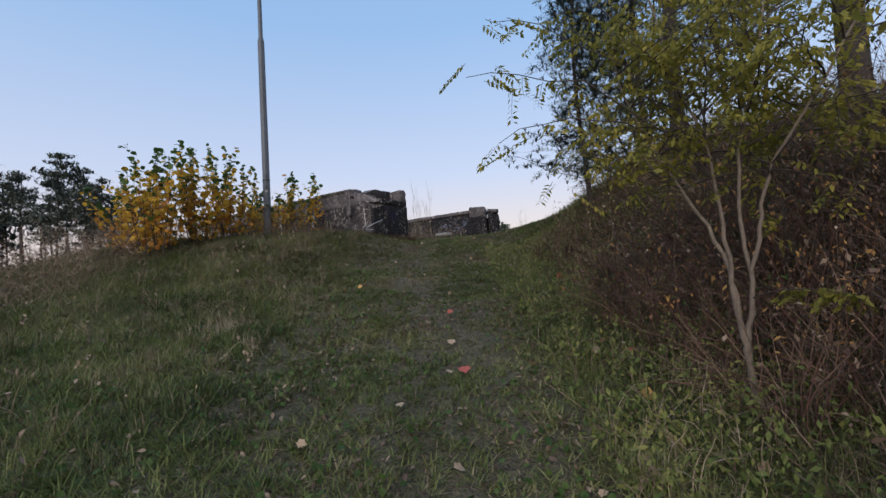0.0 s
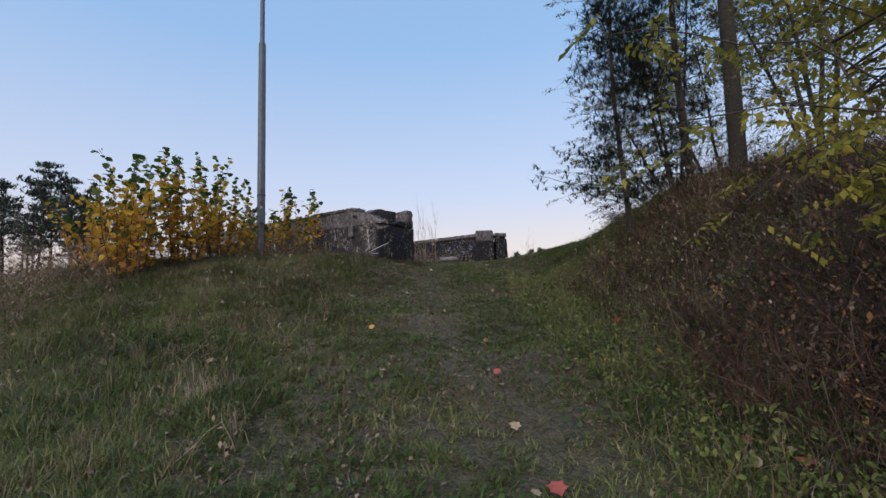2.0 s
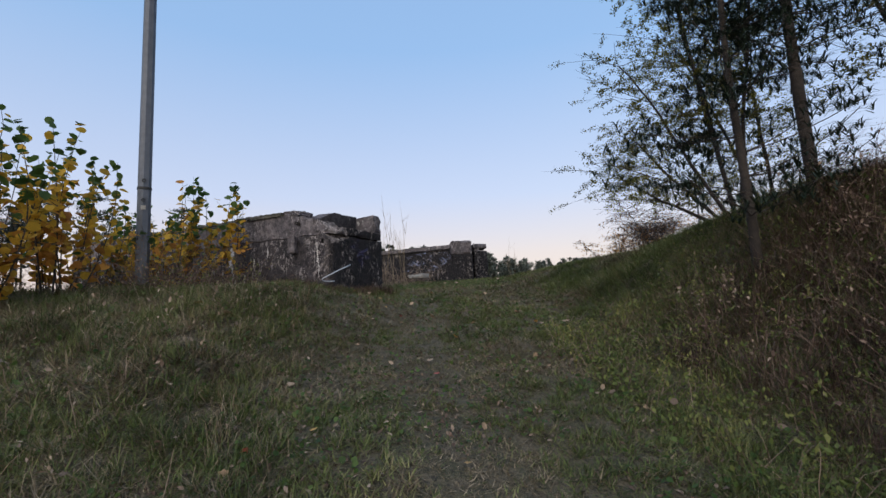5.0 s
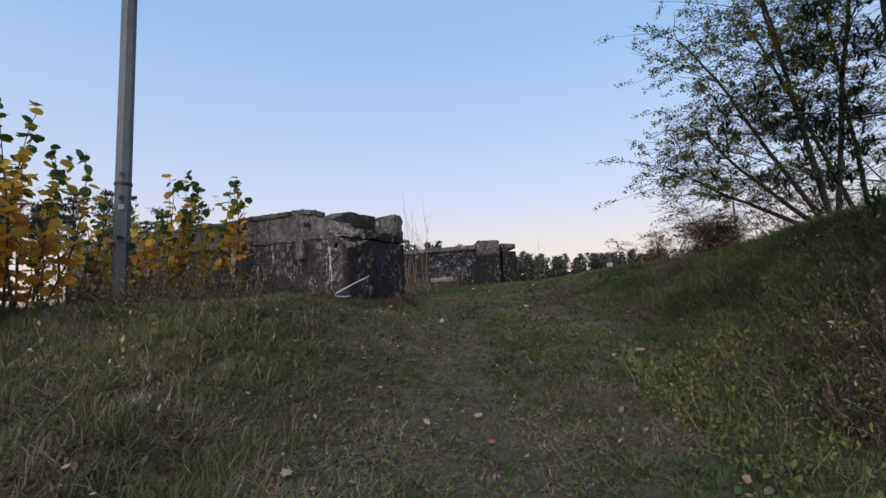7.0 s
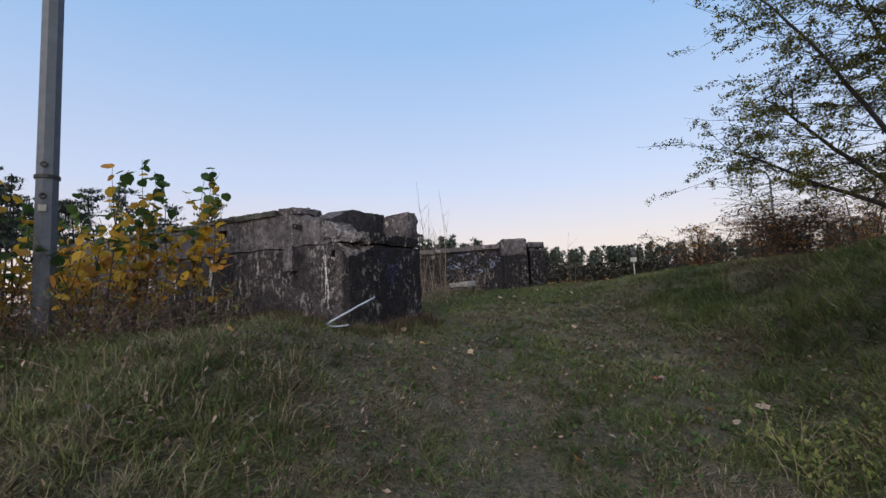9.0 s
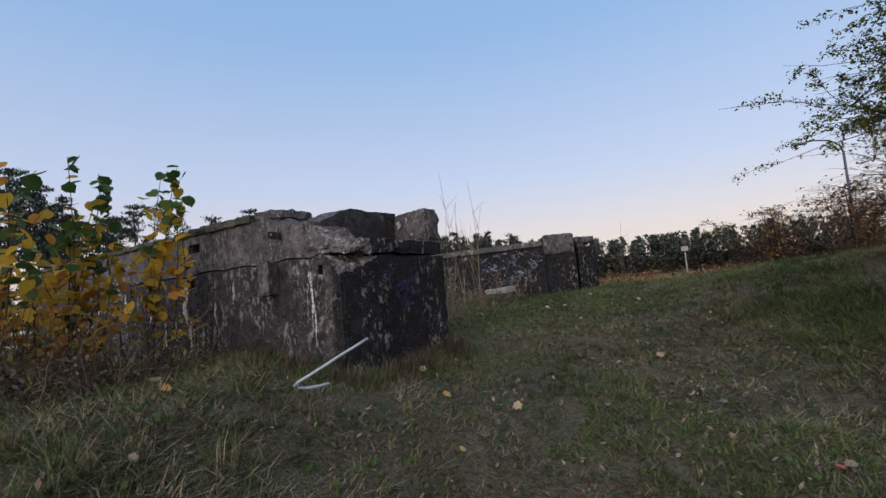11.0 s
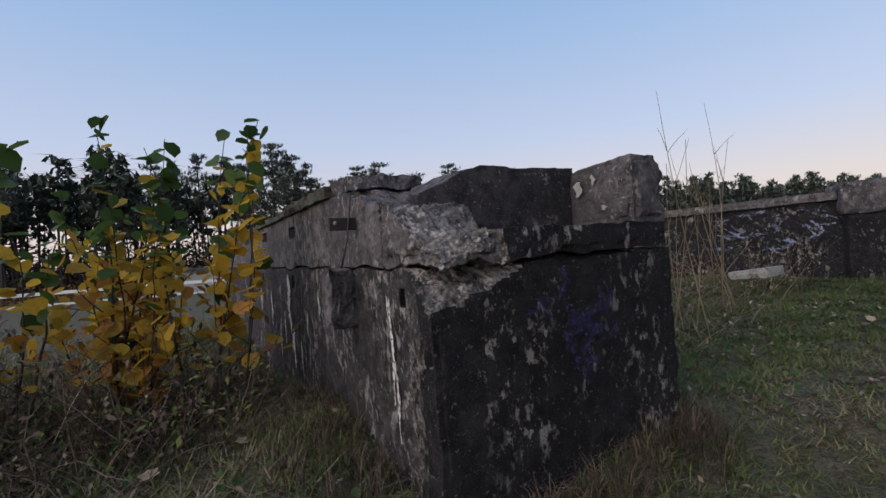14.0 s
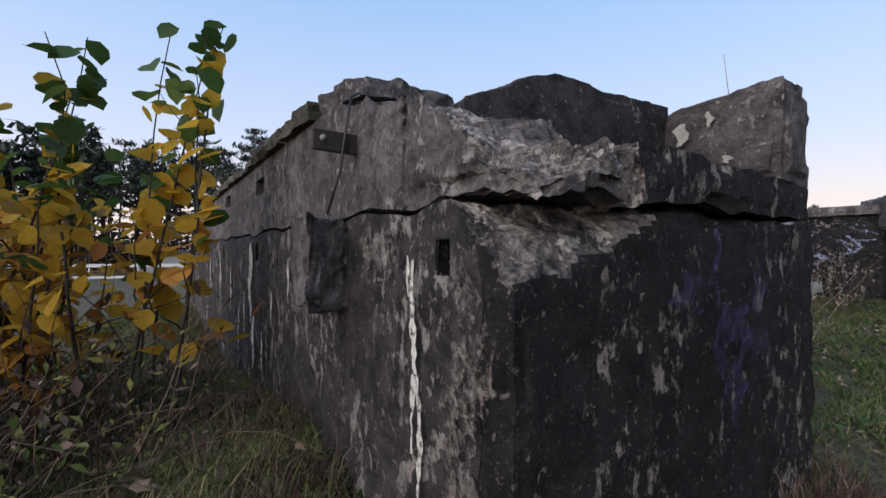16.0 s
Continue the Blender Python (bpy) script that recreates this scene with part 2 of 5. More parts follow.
def block_mesh(name, corners, step, material_, amp=0.006, chip=0.02, cuts=(), holes=(), depth=0.22, grain=7.0, broken=None):
    """A stone block between eight corners (bottom four, then top four, going round from the front left), with gridded faces that are
    uneven by amp, edges broken by chip, and cuts (point, normal, roughness) beyond which it is broken away. holes: (a0, a1, c0, c1) in the front face."""
    C = [Vector(c) for c in corners]
    la, lb, lc = (C[1] - C[0]).length, (C[3] - C[0]).length, (C[4] - C[0]).length
    A = stations(la, step, [h[i] for h in holes for i in (0, 1)])
    B = stations(lb, step)
    Z = stations(lc, step, [h[i] for h in holes for i in (2, 3)])

    def at(a, b, c):
        lo = (C[0] * (1 - a) + C[1] * a) * (1 - b) + (C[3] * (1 - a) + C[2] * a) * b
        hi = (C[4] * (1 - a) + C[5] * a) * (1 - b) + (C[7] * (1 - a) + C[6] * a) * b
        return lo * (1 - c) + hi * c

    middle = at(0.5, 0.5, 0.5)
    verts, faces, keys, cut_at = [], [], {}, set()

    def vert(i, j, k):
        key = (i, j, k)
        if key in keys:
            return keys[key]
        a, b, c = A[i], B[j], Z[k]
        p = at(a, b, c)
        near = [min(a, 1 - a) * la, min(b, 1 - b) * lb, min(c, 1 - c) * lc]
        m = sum(n < 0.035 for n in near)
        inward = (middle - p).normalized()
        inside_hole = any(abs(a - x) < 1e-4 or abs(c - z) < 1e-4 for h in holes for x in h[:2] for z in h[2:]) and j == 0
        if not inside_hole:
            n = fbm(p, 4, grain)
            p = p + Vector((fbm(p + Vector((5, 0, 0)), 3, grain), fbm(p + Vector((0, 7, 0)), 3, grain), fbm(p + Vector((0, 0, 9)), 3, grain))) * amp
            if m >= 2 and chip > 0:
                p = p + inward * chip * max(0.15, 0.6 + 1.2 * n)
        if abs(p.z - 3.83) < 0.03:
            p.z += 0.030 * fbm((p.x * 2.2, p.y * 2.2, 1.0), 4, 1.0)
        for pt, nrm, rough in cuts:
            nv = Vector(nrm).normalized()
            s = (p - Vector(pt)).dot(nv) - rough * 0.8 * fbm(p, 5, 3.5) - rough * 0.35 * abs(fbm(p, 3, 12)) - rough * 0.15 * fbm(p, 2, 27)
            if s > 0:
                p = p - nv * s
                cut_at.add(len(verts))
        keys[key] = len(verts)
        verts.append(p)
        return keys[key]

    na, nb, nc = len(A), len(B), len(Z)
    for i in range(na - 1):
        for k in range(nc - 1):
            ca, cc = (A[i] + A[i + 1]) / 2, (Z[k] + Z[k + 1]) / 2
            if not any(h[0] < ca < h[1] and h[2] < cc < h[3] for h in holes):
                faces.append((vert(i, 0, k), vert(i + 1, 0, k), vert(i + 1, 0, k + 1), vert(i, 0, k + 1)))
            faces.append((vert(i + 1, nb - 1, k), vert(i, nb - 1, k), vert(i, nb - 1, k + 1), vert(i + 1, nb - 1, k + 1)))
    for j in range(nb - 1):
        for k in range(nc - 1):
            faces.append((vert(0, j + 1, k), vert(0, j, k), vert(0, j, k + 1), vert(0, j + 1, k + 1)))
            faces.append((vert(na - 1, j, k), vert(na - 1, j + 1, k), vert(na - 1, j + 1, k + 1), vert(na - 1, j, k + 1)))
    for i in range(na - 1):
        for j in range(nb - 1):
            faces.append((vert(i, j, nc - 1), vert(i + 1, j, nc - 1), vert(i + 1, j + 1, nc - 1), vert(i, j + 1, nc - 1)))
            faces.append((vert(i, j + 1, 0), vert(i + 1, j + 1, 0), vert(i + 1, j, 0), vert(i, j, 0)))
    for a0, a1, c0, c1 in holes:
        ring = [(a0, c0), (a1, c0), (a1, c1), (a0, c1)]
        fr = [at(a, 0, c) for a, c in ring]
        bk = [at(a, min(1, depth / lb), c) for a, c in ring]
        o = len(verts)
        verts.extend(fr + bk)
        faces.extend((o + q, o + 4 + q, o + 4 + (q + 1) % 4, o + (q + 1) % 4) for q in range(4))
        faces.append((o + 4, o + 7, o + 6, o + 5))
    me = mesh_of(name, verts, faces, material_)
    if broken is not None:
        me.materials.append(broken)
        me.polygons.foreach_set("material_index", [int(sum(v in cut_at for v in f) >= 3) for f in faces])
    if holes:
        bm = bmesh.new()
        bm.from_mesh(me)
        bmesh.ops.remove_doubles(bm, verts=bm.verts, dist=0.002)
        bm.to_mesh(me)
        bm.free()
    return me


def hexa(front, back, z0, z1):
    """Eight corners from the front line's two ends and the back line's, between two heights (each a number or near, far)."""
    (x0, y0), (x1, y1) = front
    (x3, y3), (x2, y2) = back
    a0, a1 = z0 if isinstance(z0, tuple) else (z0, z0)
    b0, b1 = z1 if isinstance(z1, tuple) else (z1, z1)
    return [(x0, y0, a0), (x1, y1, a1), (x2, y2, a1), (x3, y3, a0), (x0, y0, b0), (x1, y1, b1), (x2, y2, b1), (x3, y3, b0)]


def wall_y(x):
    return 9.64 - 0.10 * (x + 8.19)


def on_wall(x, off=0.0):
    """A place on the long wall's face, off metres in front of it."""
    return (x - 0.0995 * off, wall_y(x) - 0.995 * off)


def tube(name, points, radii, material_, sides=7, caps=True):
    """A round bar along points."""
    pts = [Vector(p) for p in points]
    verts, faces = [], []
    for i, p in enumerate(pts):
        d = (pts[min(i + 1, len(pts) - 1)] - pts[max(i - 1, 0)]).normalized()
        ref = Vector((0, 0, 1)) if abs(d.z) < 0.95 else Vector((1, 0, 0))
        s = d.cross(ref).normalized()
        t = s.cross(d)
        r = radii[i] if isinstance(radii, (list, tuple)) else radii
        for k in range(sides):
            w = 2 * math.pi * k / sides
            verts.append(p + (s * math.cos(w) + t * math.sin(w)) * r)
    n = len(pts)
    for i in range(n - 1):
        for k in range(sides):
            k2 = (k + 1) % sides
            faces.append((i * sides + k, i * sides + k2, (i + 1) * sides + k2, (i + 1) * sides + k))
    if caps:
        faces.append(tuple(range(sides))[::-1])
        faces.append(tuple((n - 1) * sides + k for k in range(sides)))
    return mesh_of(name, verts, faces, material_, True)


def splash(name, centre, right, up, length, width, seed, material_, lobes=9, wobble=0.5):
    """A thin ragged patch of paint or lime lying 4 mm proud of a face."""
    rng = random.Random(seed)
    c, r, u = Vector(centre), Vector(right).normalized(), Vector(up).normalized()
    n = r.cross(u).normalized()
    verts, faces = [], []
    rows = max(4, int(length / 0.02))
    for i in range(rows + 1):
        t = i / rows
        shift = 0.5 * width * math.sin(t * 9 + seed) * 0.5 + rng.uniform(-1, 1) * width * 0.15
        w = width * (0.35 + 0.65 * math.sin(math.pi * min(1, t * 1.1 + 0.05))) * (1 + wobble * rng.uniform(-1, 1))
        for sgn in (-0.5, 0.5):
            verts.append(c + u * (length * (0.5 - t)) + r * (shift + sgn * max(0.004, w)) + n * 0.009)
    for i in range(rows):
        faces.append((2 * i, 2 * i + 2, 2 * i + 3, 2 * i + 1))
    return mesh_of(name, verts, faces, material_)


BROKEN = concrete_material("broken_concrete", (0.036, 0.033, 0.035), (0.33, 0.295, 0.29), (0.58, 0.525, 0.51), 0.8, 0.7, 0.5)
MOSSY = concrete_material("mossy_concrete", (0.040, 0.040, 0.033), (0.135, 0.126, 0.108), (0.28, 0.265, 0.24), 0.4, 0.5)
LIME = ragged(plain_material("lime_run", (0.34, 0.33, 0.33), (0.62, 0.60, 0.59), 60, 0.9), 45, 0.36, 0.52)
PURPLE = ragged(plain_material("violet_spray_paint", (0.012, 0.010, 0.034), (0.050, 0.040, 0.16), 14, 0.55), 22, 0.42, 0.66)
SPRAY = ragged(plain_material("pale_blue_spray_paint", (0.06, 0.075, 0.16), (0.30, 0.335, 0.47), 16, 0.6), 14, 0.38, 0.60)
DUCT = plain_material("grey_plastic", (0.26, 0.29, 0.34), (0.40, 0.44, 0.50), 30, 0.4, 0, 0.05)
WORN = ragged(plain_material("bare_pebbly_concrete", (0.03, 0.027, 0.027), (0.19, 0.168, 0.16), 70, 0.95, 0, 0.8), 40, 0.48, 0.60)
SCAB = plain_material("lime_scab", (0.16, 0.155, 0.15), (0.33, 0.32, 0.31), 50, 0.9)
BLACK = plain_material("black_rubber", (0.01, 0.01, 0.01), (0.022, 0.022, 0.022), 30, 0.6)
PALE = plain_material("pale_concrete", (0.19, 0.19, 0.18), (0.35, 0.34, 0.325), 25, 0.9, 0, 0.4)
IRON = plain_material("rusty_iron", (0.012, 0.010, 0.010), (0.036, 0.026, 0.023), 40, 0.8)

# ---- the ruined wall that the track passes ----
ruin = thing("concrete_ruin", "weathered dark concrete wall ruin with broken corner in the grass", "ruin", at=(-7.6, 10.2, 2.9))
RUIN_BASE = Matrix.Translation((-7.6, 10.2, 2.9)).inverted()


def ruin_part(name, me, label="", parent=None):
    ob = put(name, me, parent or ruin, label)
    if parent is None:
        ob.matrix_parent_inverse = RUIN_BASE
    return ob


CRACK = 3.83
FAR = -15.6
# end block, lower course: tarred, its near top corner broken off
CHIP = ((-7.225, 9.72, 3.685), (0.66, -0.33, 0.676), 0.038)
SLOPE = ((-7.62, 9.95, 4.085), (0.34, -0.10, 0.94), 0.075)
PARAPET_SLOPE = ((-7.67, 10.03, 4.258), (0, -0.38, 0.92), 0.022)
CORNER = ((-7.36, 9.68, 3.95), (0.60, -0.60, 0.50), 0.085)
end_block = ruin_part("lower_block", block_mesh("lower_block", hexa(((-8.00, wall_y(-8.00)), (-7.245, 9.54)), ((-8.085, 11.05), (-7.155, 11.10)), 2.3, CRACK - 0.008), 0.021, CONCRETE_TAR, 0.009, 0.018, cuts=[CHIP], broken=BROKEN, holes=[(0.669, 0.748, 0.897, 0.949)], depth=0.15), "black tarred concrete with flaking pale patches and a broken corner")
# end block, upper course: a ledge with a broken diagonal corner
ruin_part("ledge", block_mesh("ledge", hexa(((-7.64, 9.70), (-7.20, 9.58)), ((-7.64, 11.06), (-7.165, 11.09)), CRACK + 0.006, 3.965), 0.022, CONCRETE_TAR, 0.009, 0.014, cuts=[((-7.25, 9.88, 3.9), (0.22, -0.95, 0.15), 0.04)], broken=BROKEN), "tarred ledge with a rough broken corner")
# broken mass between the long wall and the ledge
ruin_part("broken_mass", block_mesh("broken_mass", hexa(((-7.70, wall_y(-7.70) + 0.002), (-7.20, 9.56)), ((-7.98, 10.20), (-7.19, 9.83)), CRACK + 0.004, 4.26), 0.017, CONCRETE_TOP, 0.014, 0.016, cuts=[SLOPE, CORNER], grain=11, broken=BROKEN), "rough broken concrete full of gravel")
# recessed parapet and end pillar
ruin_part("parapet", block_mesh("parapet", hexa(((-7.67, 9.80), (-7.575, 10.86)), ((-7.99, 9.94), (-7.93, 10.95)), 3.95, (4.31, 4.325)), 0.022, CONCRETE_RUN, 0.007, 0.012, cuts=[PARAPET_SLOPE], broken=CONCRETE_TOP), "dark parapet slab with a sloping weathered end")
pillar = ruin_part("pillar", block_mesh("pillar", hexa(((-7.60, 10.82), (-7.165, 10.80)), ((-7.60, 11.10), (-7.16, 11.10)), 3.955, (4.30, 4.33)), 0.024, CONCRETE_TOP, 0.008, 0.025,
          cuts=[((-7.18, 11.06, 4.28), (0.12, 0.75, 0.65), 0.02)]), "pebbly weathered pillar")

# long wall, two courses and a coping
NEAR = -7.66
L_UP = NEAR - FAR
L_LO = -7.33 - FAR
holes_up = []
for x0, x1, z0, z1 in ((-9.65, -9.41, 4.065, 4.16), (-11.08, -10.78, 4.10, 4.195), (-12.72, -12.28, 4.135, 4.225), (-14.4, -14.0, 4.14, 4.23)):
    h0, h1 = 3.836, 4.25
    holes_up.append(((x0 - FAR) / L_UP, (x1 - FAR) / L_UP, (z0 - h0) / (h1 - h0), (z1 - h0) / (h1 - h0)))
upper = ruin_part("upper_course", block_mesh("upper_course", hexa((on_wall(FAR), on_wall(NEAR)), ((FAR + 0.08, wall_y(FAR) + 0.55), (NEAR + 0.02, wall_y(NEAR) + 0.45)), 3.836, (4.30, 4.235)), 0.045, CONCRETE_TOP, 0.007, 0.012,
          cuts=[SLOPE], holes=holes_up, depth=0.4), "grey concrete course with square socket holes")
holes_lo = [((-7.495 - FAR) / L_LO, (-7.438 - FAR) / L_LO, 0.926, 0.9637), ((-9.62 - FAR) / L_LO, (-9.53 - FAR) / L_LO, 0.925, 0.975), ((-11.2 - FAR) / L_LO, (-11.1 - FAR) / L_LO, 0.925, 0.975)]
lower = ruin_part("lower_course", block_mesh("lower_course", hexa((on_wall(FAR, 0.007), on_wall(-7.33, 0.007)), ((FAR + 0.08, wall_y(FAR) + 0.7), (-7.60, wall_y(-7.60) + 0.7)), 1.7, CRACK - 0.008), 0.05, CONCRETE_RUN, 0.011, 0.012,
          cuts=[CHIP], broken=BROKEN, holes=holes_lo, depth=0.3), "tarred lower wall with lime streaks")
x = FAR
rng = random.Random(4)
while x < -8.45:
    w = rng.uniform(0.55, 1.25)
    x2 = min(x + w, -8.40)
    if -8.40 - x2 < 0.3:
        x2 = -8.40
    t0, t1 = 4.302 + (x - FAR) / L_UP * -0.065, 4.302 + (x2 - FAR) / L_UP * -0.065
    th = rng.uniform(0.045, 0.075)
    ruin_part("coping_stone", block_mesh("coping_stone", hexa((on_wall(x + 0.006, 0.045), on_wall(x2 - 0.006, 0.045)), ((x + 0.08, wall_y(x) + 0.5), (x2 + 0.07, wall_y(x2) + 0.5)), (t0, t1), (t0 + th, t1 + th)), 0.05, MOSSY, 0.012, 0.025), "cracked mossy coping")
    x = x2
ruin_part("coping_stone", block_mesh("coping_stone", hexa((on_wall(-8.395, 0.02), (-8.03, 9.66)), ((-8.33, wall_y(-8.4) + 0.55), (-8.02, 10.10)), 4.245, 4.328), 0.025, CONCRETE_TOP, 0.016, 0.03), "thick broken coping end")
# projecting block on the wall face
ruin_part("projecting_block", block_mesh("projecting_block", hexa(((-8.135, 9.468), (-7.975, 9.455)), ((-8.145, 9.66), (-8.045, 9.65)), 3.525, 3.825), 0.018, CONCRETE_TOP, 0.012, 0.016, grain=11), "stub of a concrete beam standing out of the wall")
# flat iron bracket let into the wall, standing out
bracket = bmesh.new()
bmesh.ops.create_cube(bracket, size=1.0, matrix=Matrix.Translation((-7.98, 9.552, 4.053)) @ Matrix.Diagonal((0.014, 0.156, 0.064, 1)))
bmesh.ops.bevel(bracket, geom=bracket.edges[:], offset=0.003, segments=1, affect="EDGES")
bracket_me = bpy.data.meshes.new("iron_bracket")
bracket.to_mesh(bracket_me)
bracket.free()
bracket_me.materials.append(IRON)
ruin_part("iron_bracket", bracket_me, "dark rusty flat iron bracket with a pale bolt", upper)
ruin_part("bolt", tube("bolt", [(-7.975, 9.505, 4.058), (-7.968, 9.505, 4.058)], 0.010, PALE, 8), "pale bolt head", upper)
# cable hanging over the wall
ruin_part("cable", tube("cable", [(-7.99, 9.635, 4.225), (-7.968, 9.595, 4.20), (-7.962, 9.575, 4.10), (-7.962, 9.555, 3.96), (-7.985, 9.525, 3.832)], 0.0045, BLACK, 6), "thin black cable", upper)
# lime runs and paint
for i, (px, pz, ln, w) in enumerate(((-7.575, 3.47, 0.46, 0.026), (-7.545, 3.26, 0.34, 0.020), (-7.60, 3.66, 0.10, 0.010), (-9.72, 3.52, 0.50, 0.11), (-9.62, 3.16, 0.34, 0.08), (-9.95, 3.30, 0.28, 0.03), (-10.6, 3.42, 0.35, 0.06), (-11.3, 3.5, 0.4, 0.07), (-9.35, 3.15, 0.22, 0.04), (-9.1, 3.42, 0.20, 0.035), (-10.2, 3.15, 0.30, 0.04), (-12.2, 3.45, 0.36, 0.08), (-8.75, 3.60, 0.18, 0.03))):
    p = on_wall(px, 0.012)
    ruin_part("lime_run", splash("lime_run", (p[0], p[1], pz), (0.995, -0.0995, 0), (0, 0, 1), ln, w, i + 3, LIME), "white lime run", lower if px < -8.06 else end_block)
for i, (px, pz, ln, w) in enumerate(((-7.37, 3.36, 0.62, 0.13), (-7.39, 2.98, 0.46, 0.12), (-7.70, 3.72, 0.16, 0.10), (-7.86, 3.70, 0.14, 0.07))):
    p = on_wall(px, 0.010)
    ruin_part("worn_patch", splash("worn_patch", (p[0], p[1], pz), (0.995, -0.0995, 0), (0, 0, 1), ln, w, i + 50, WORN, wobble=0.25), "worn patch of bare pebbly concrete", end_block)
for i, (py, pz, ln, w) in enumerate(((10.06, 3.62, 0.10, 0.16), (10.22, 3.46, 0.26, 0.10), (10.33, 3.50, 0.20, 0.11), (10.44, 3.46, 0.09, 0.22), (10.30, 3.34, 0.18, 0.10), (10.46, 3.60, 0.16, 0.10), (10.18, 3.68, 0.20, 0.05))):
    ruin_part("graffiti", splash("graffiti", (-7.187 + (py - 9.5) * 0.035, py, pz), (0, 1, 0), (0, 0, 1), ln, w, i + 31, PURPLE), "violet spray paint", end_block)

for i, (px, pz, ln, w) in enumerate(((-7.50, 4.18, 0.085, 0.055), (-7.40, 4.22, 0.06, 0.025), (-7.34, 4.06, 0.03, 0.03))):
    ruin_part("scab", splash("scab", (px, 10.795, pz), (1, 0, 0), (0, 0, 1), ln, w, i + 90, SCAB, wobble=0.2), "pale lime scab", pillar)

# ---- bent plastic strip on the grass ----
rod_pts = [(-6.57, 9.01, 3.21), (-6.60, 8.93, 3.175), (-6.64, 8.85, 3.14), (-6.69, 8.77, 3.095), (-6.75, 8.70, 3.05), (-6.80, 8.665, 3.02), (-6.835, 8.66, 2.995), (-6.84, 8.69, 2.975), (-6.815, 8.745, 2.965), (-6.78, 8.80, 2.965), (-6.75, 8.85, 2.97)]
rod_ob = put("plastic_strip", tube("plastic_strip", rod_pts, 0.0085, DUCT, 8))
tagged(rod_ob, "bent pale grey plastic strip lying by the wall corner", "strip")

# ---- second ruin and its wall ----
ruin2 = thing("concrete_ruin", "farther dark concrete wall with sprayed graffiti and end pillar", "ruin", at=(-7.4, 17.0, 3.2))


def ruin2_part(name, me, label=""):
    ob = put(name, me, ruin2, label)
    ob.matrix_parent_inverse = Matrix.Translation((-7.4, 17.0, 3.2)).inverted()
    return ob


ruin2_part("pillar_base", block_mesh("pillar_base", hexa(((-7.52, 16.40), (-6.96, 16.72)), ((-7.9, 17.2), (-7.25, 17.6)), 2.6, 3.985), 0.05, CONCRETE_TAR, 0.014, 0.03), "tarred flaking base")
ruin2_part("pillar_head", block_mesh("pillar_head", hexa(((-7.55, 16.38), (-6.98, 16.70)), ((-7.92, 17.2), (-7.27, 17.6)), 3.99, 4.42), 0.05, CONCRETE_TOP, 0.014, 0.05), "weathered head stone")
ruin2_part("rear_block", block_mesh("rear_block", hexa(((-6.98, 17.0), (-6.66, 17.45)), ((-7.4, 17.9), (-7.0, 18.2)), 2.4, 4.13), 0.06, CONCRETE_TAR, 0.012, 0.04), "dark rear block")
ruin2_part("rear_cap", block_mesh("rear_cap", hexa(((-7.02, 17.05), (-6.70, 17.5)), ((-7.4, 17.9), (-7.0, 18.2)), 4.22, 4.36), 0.05, CONCRETE_TOP, 0.01, 0.03), "loose cap slab")
ruin2_part("rear_prop", block_mesh("rear_prop", hexa(((-7.02, 17.15), (-6.90, 17.32)), ((-7.3, 17.7), (-7.1, 17.9)), 4.125, 4.225), 0.05, CONCRETE_TOP, 0.008, 0.02))
ruin2_part("long_wall", block_mesh("long_wall", hexa(((-16.5, 17.60), (-7.60, 16.62)), ((-16.4, 18.1), (-7.55, 17.1)), 2.2, 4.19), 0.10, CONCRETE_TAR, 0.012, 0.02), "dark wall face")
ruin2_part("coping", block_mesh("coping", hexa(((-16.5, 17.55), (-7.62, 16.56)), ((-16.4, 18.15), (-7.57, 17.15)), 4.20, 4.32), 0.10, CONCRETE_TOP, 0.014, 0.03), "grey coping beam")
NAVY = plain_material("dark_blue_paint", (0.010, 0.012, 0.024), (0.030, 0.036, 0.075), 9, 0.6)
ruin2_part("painted_field", splash("painted_field", (-8.55, 16.62 - 0.1101 * (-8.55 + 7.60) - 0.001, 3.82), (0, 0, 1), (0.994, -0.11, 0), 1.75, 0.62, 5, NAVY, wobble=0.12), "dark blue painted field")
rng = random.Random(12)
for i in range(48):
    px = rng.uniform(-9.3, -7.75)
    pz = rng.uniform(3.55, 4.14)
    py = 16.62 - 0.1101 * (px + 7.60)
    tilt = rng.uniform(-0.9, 0.5)
    ruin2_part("graffiti", splash("graffiti", (px, py - 0.012, pz), (math.sin(tilt) * -1, 0.11 * math.sin(tilt), math.cos(tilt)), (math.cos(tilt), -0.11 * math.cos(tilt), math.sin(tilt)), rng.uniform(0.10, 0.42), rng.uniform(0.010, 0.032), i + 60, SPRAY, wobble=0.9), "pale blue spray paint")

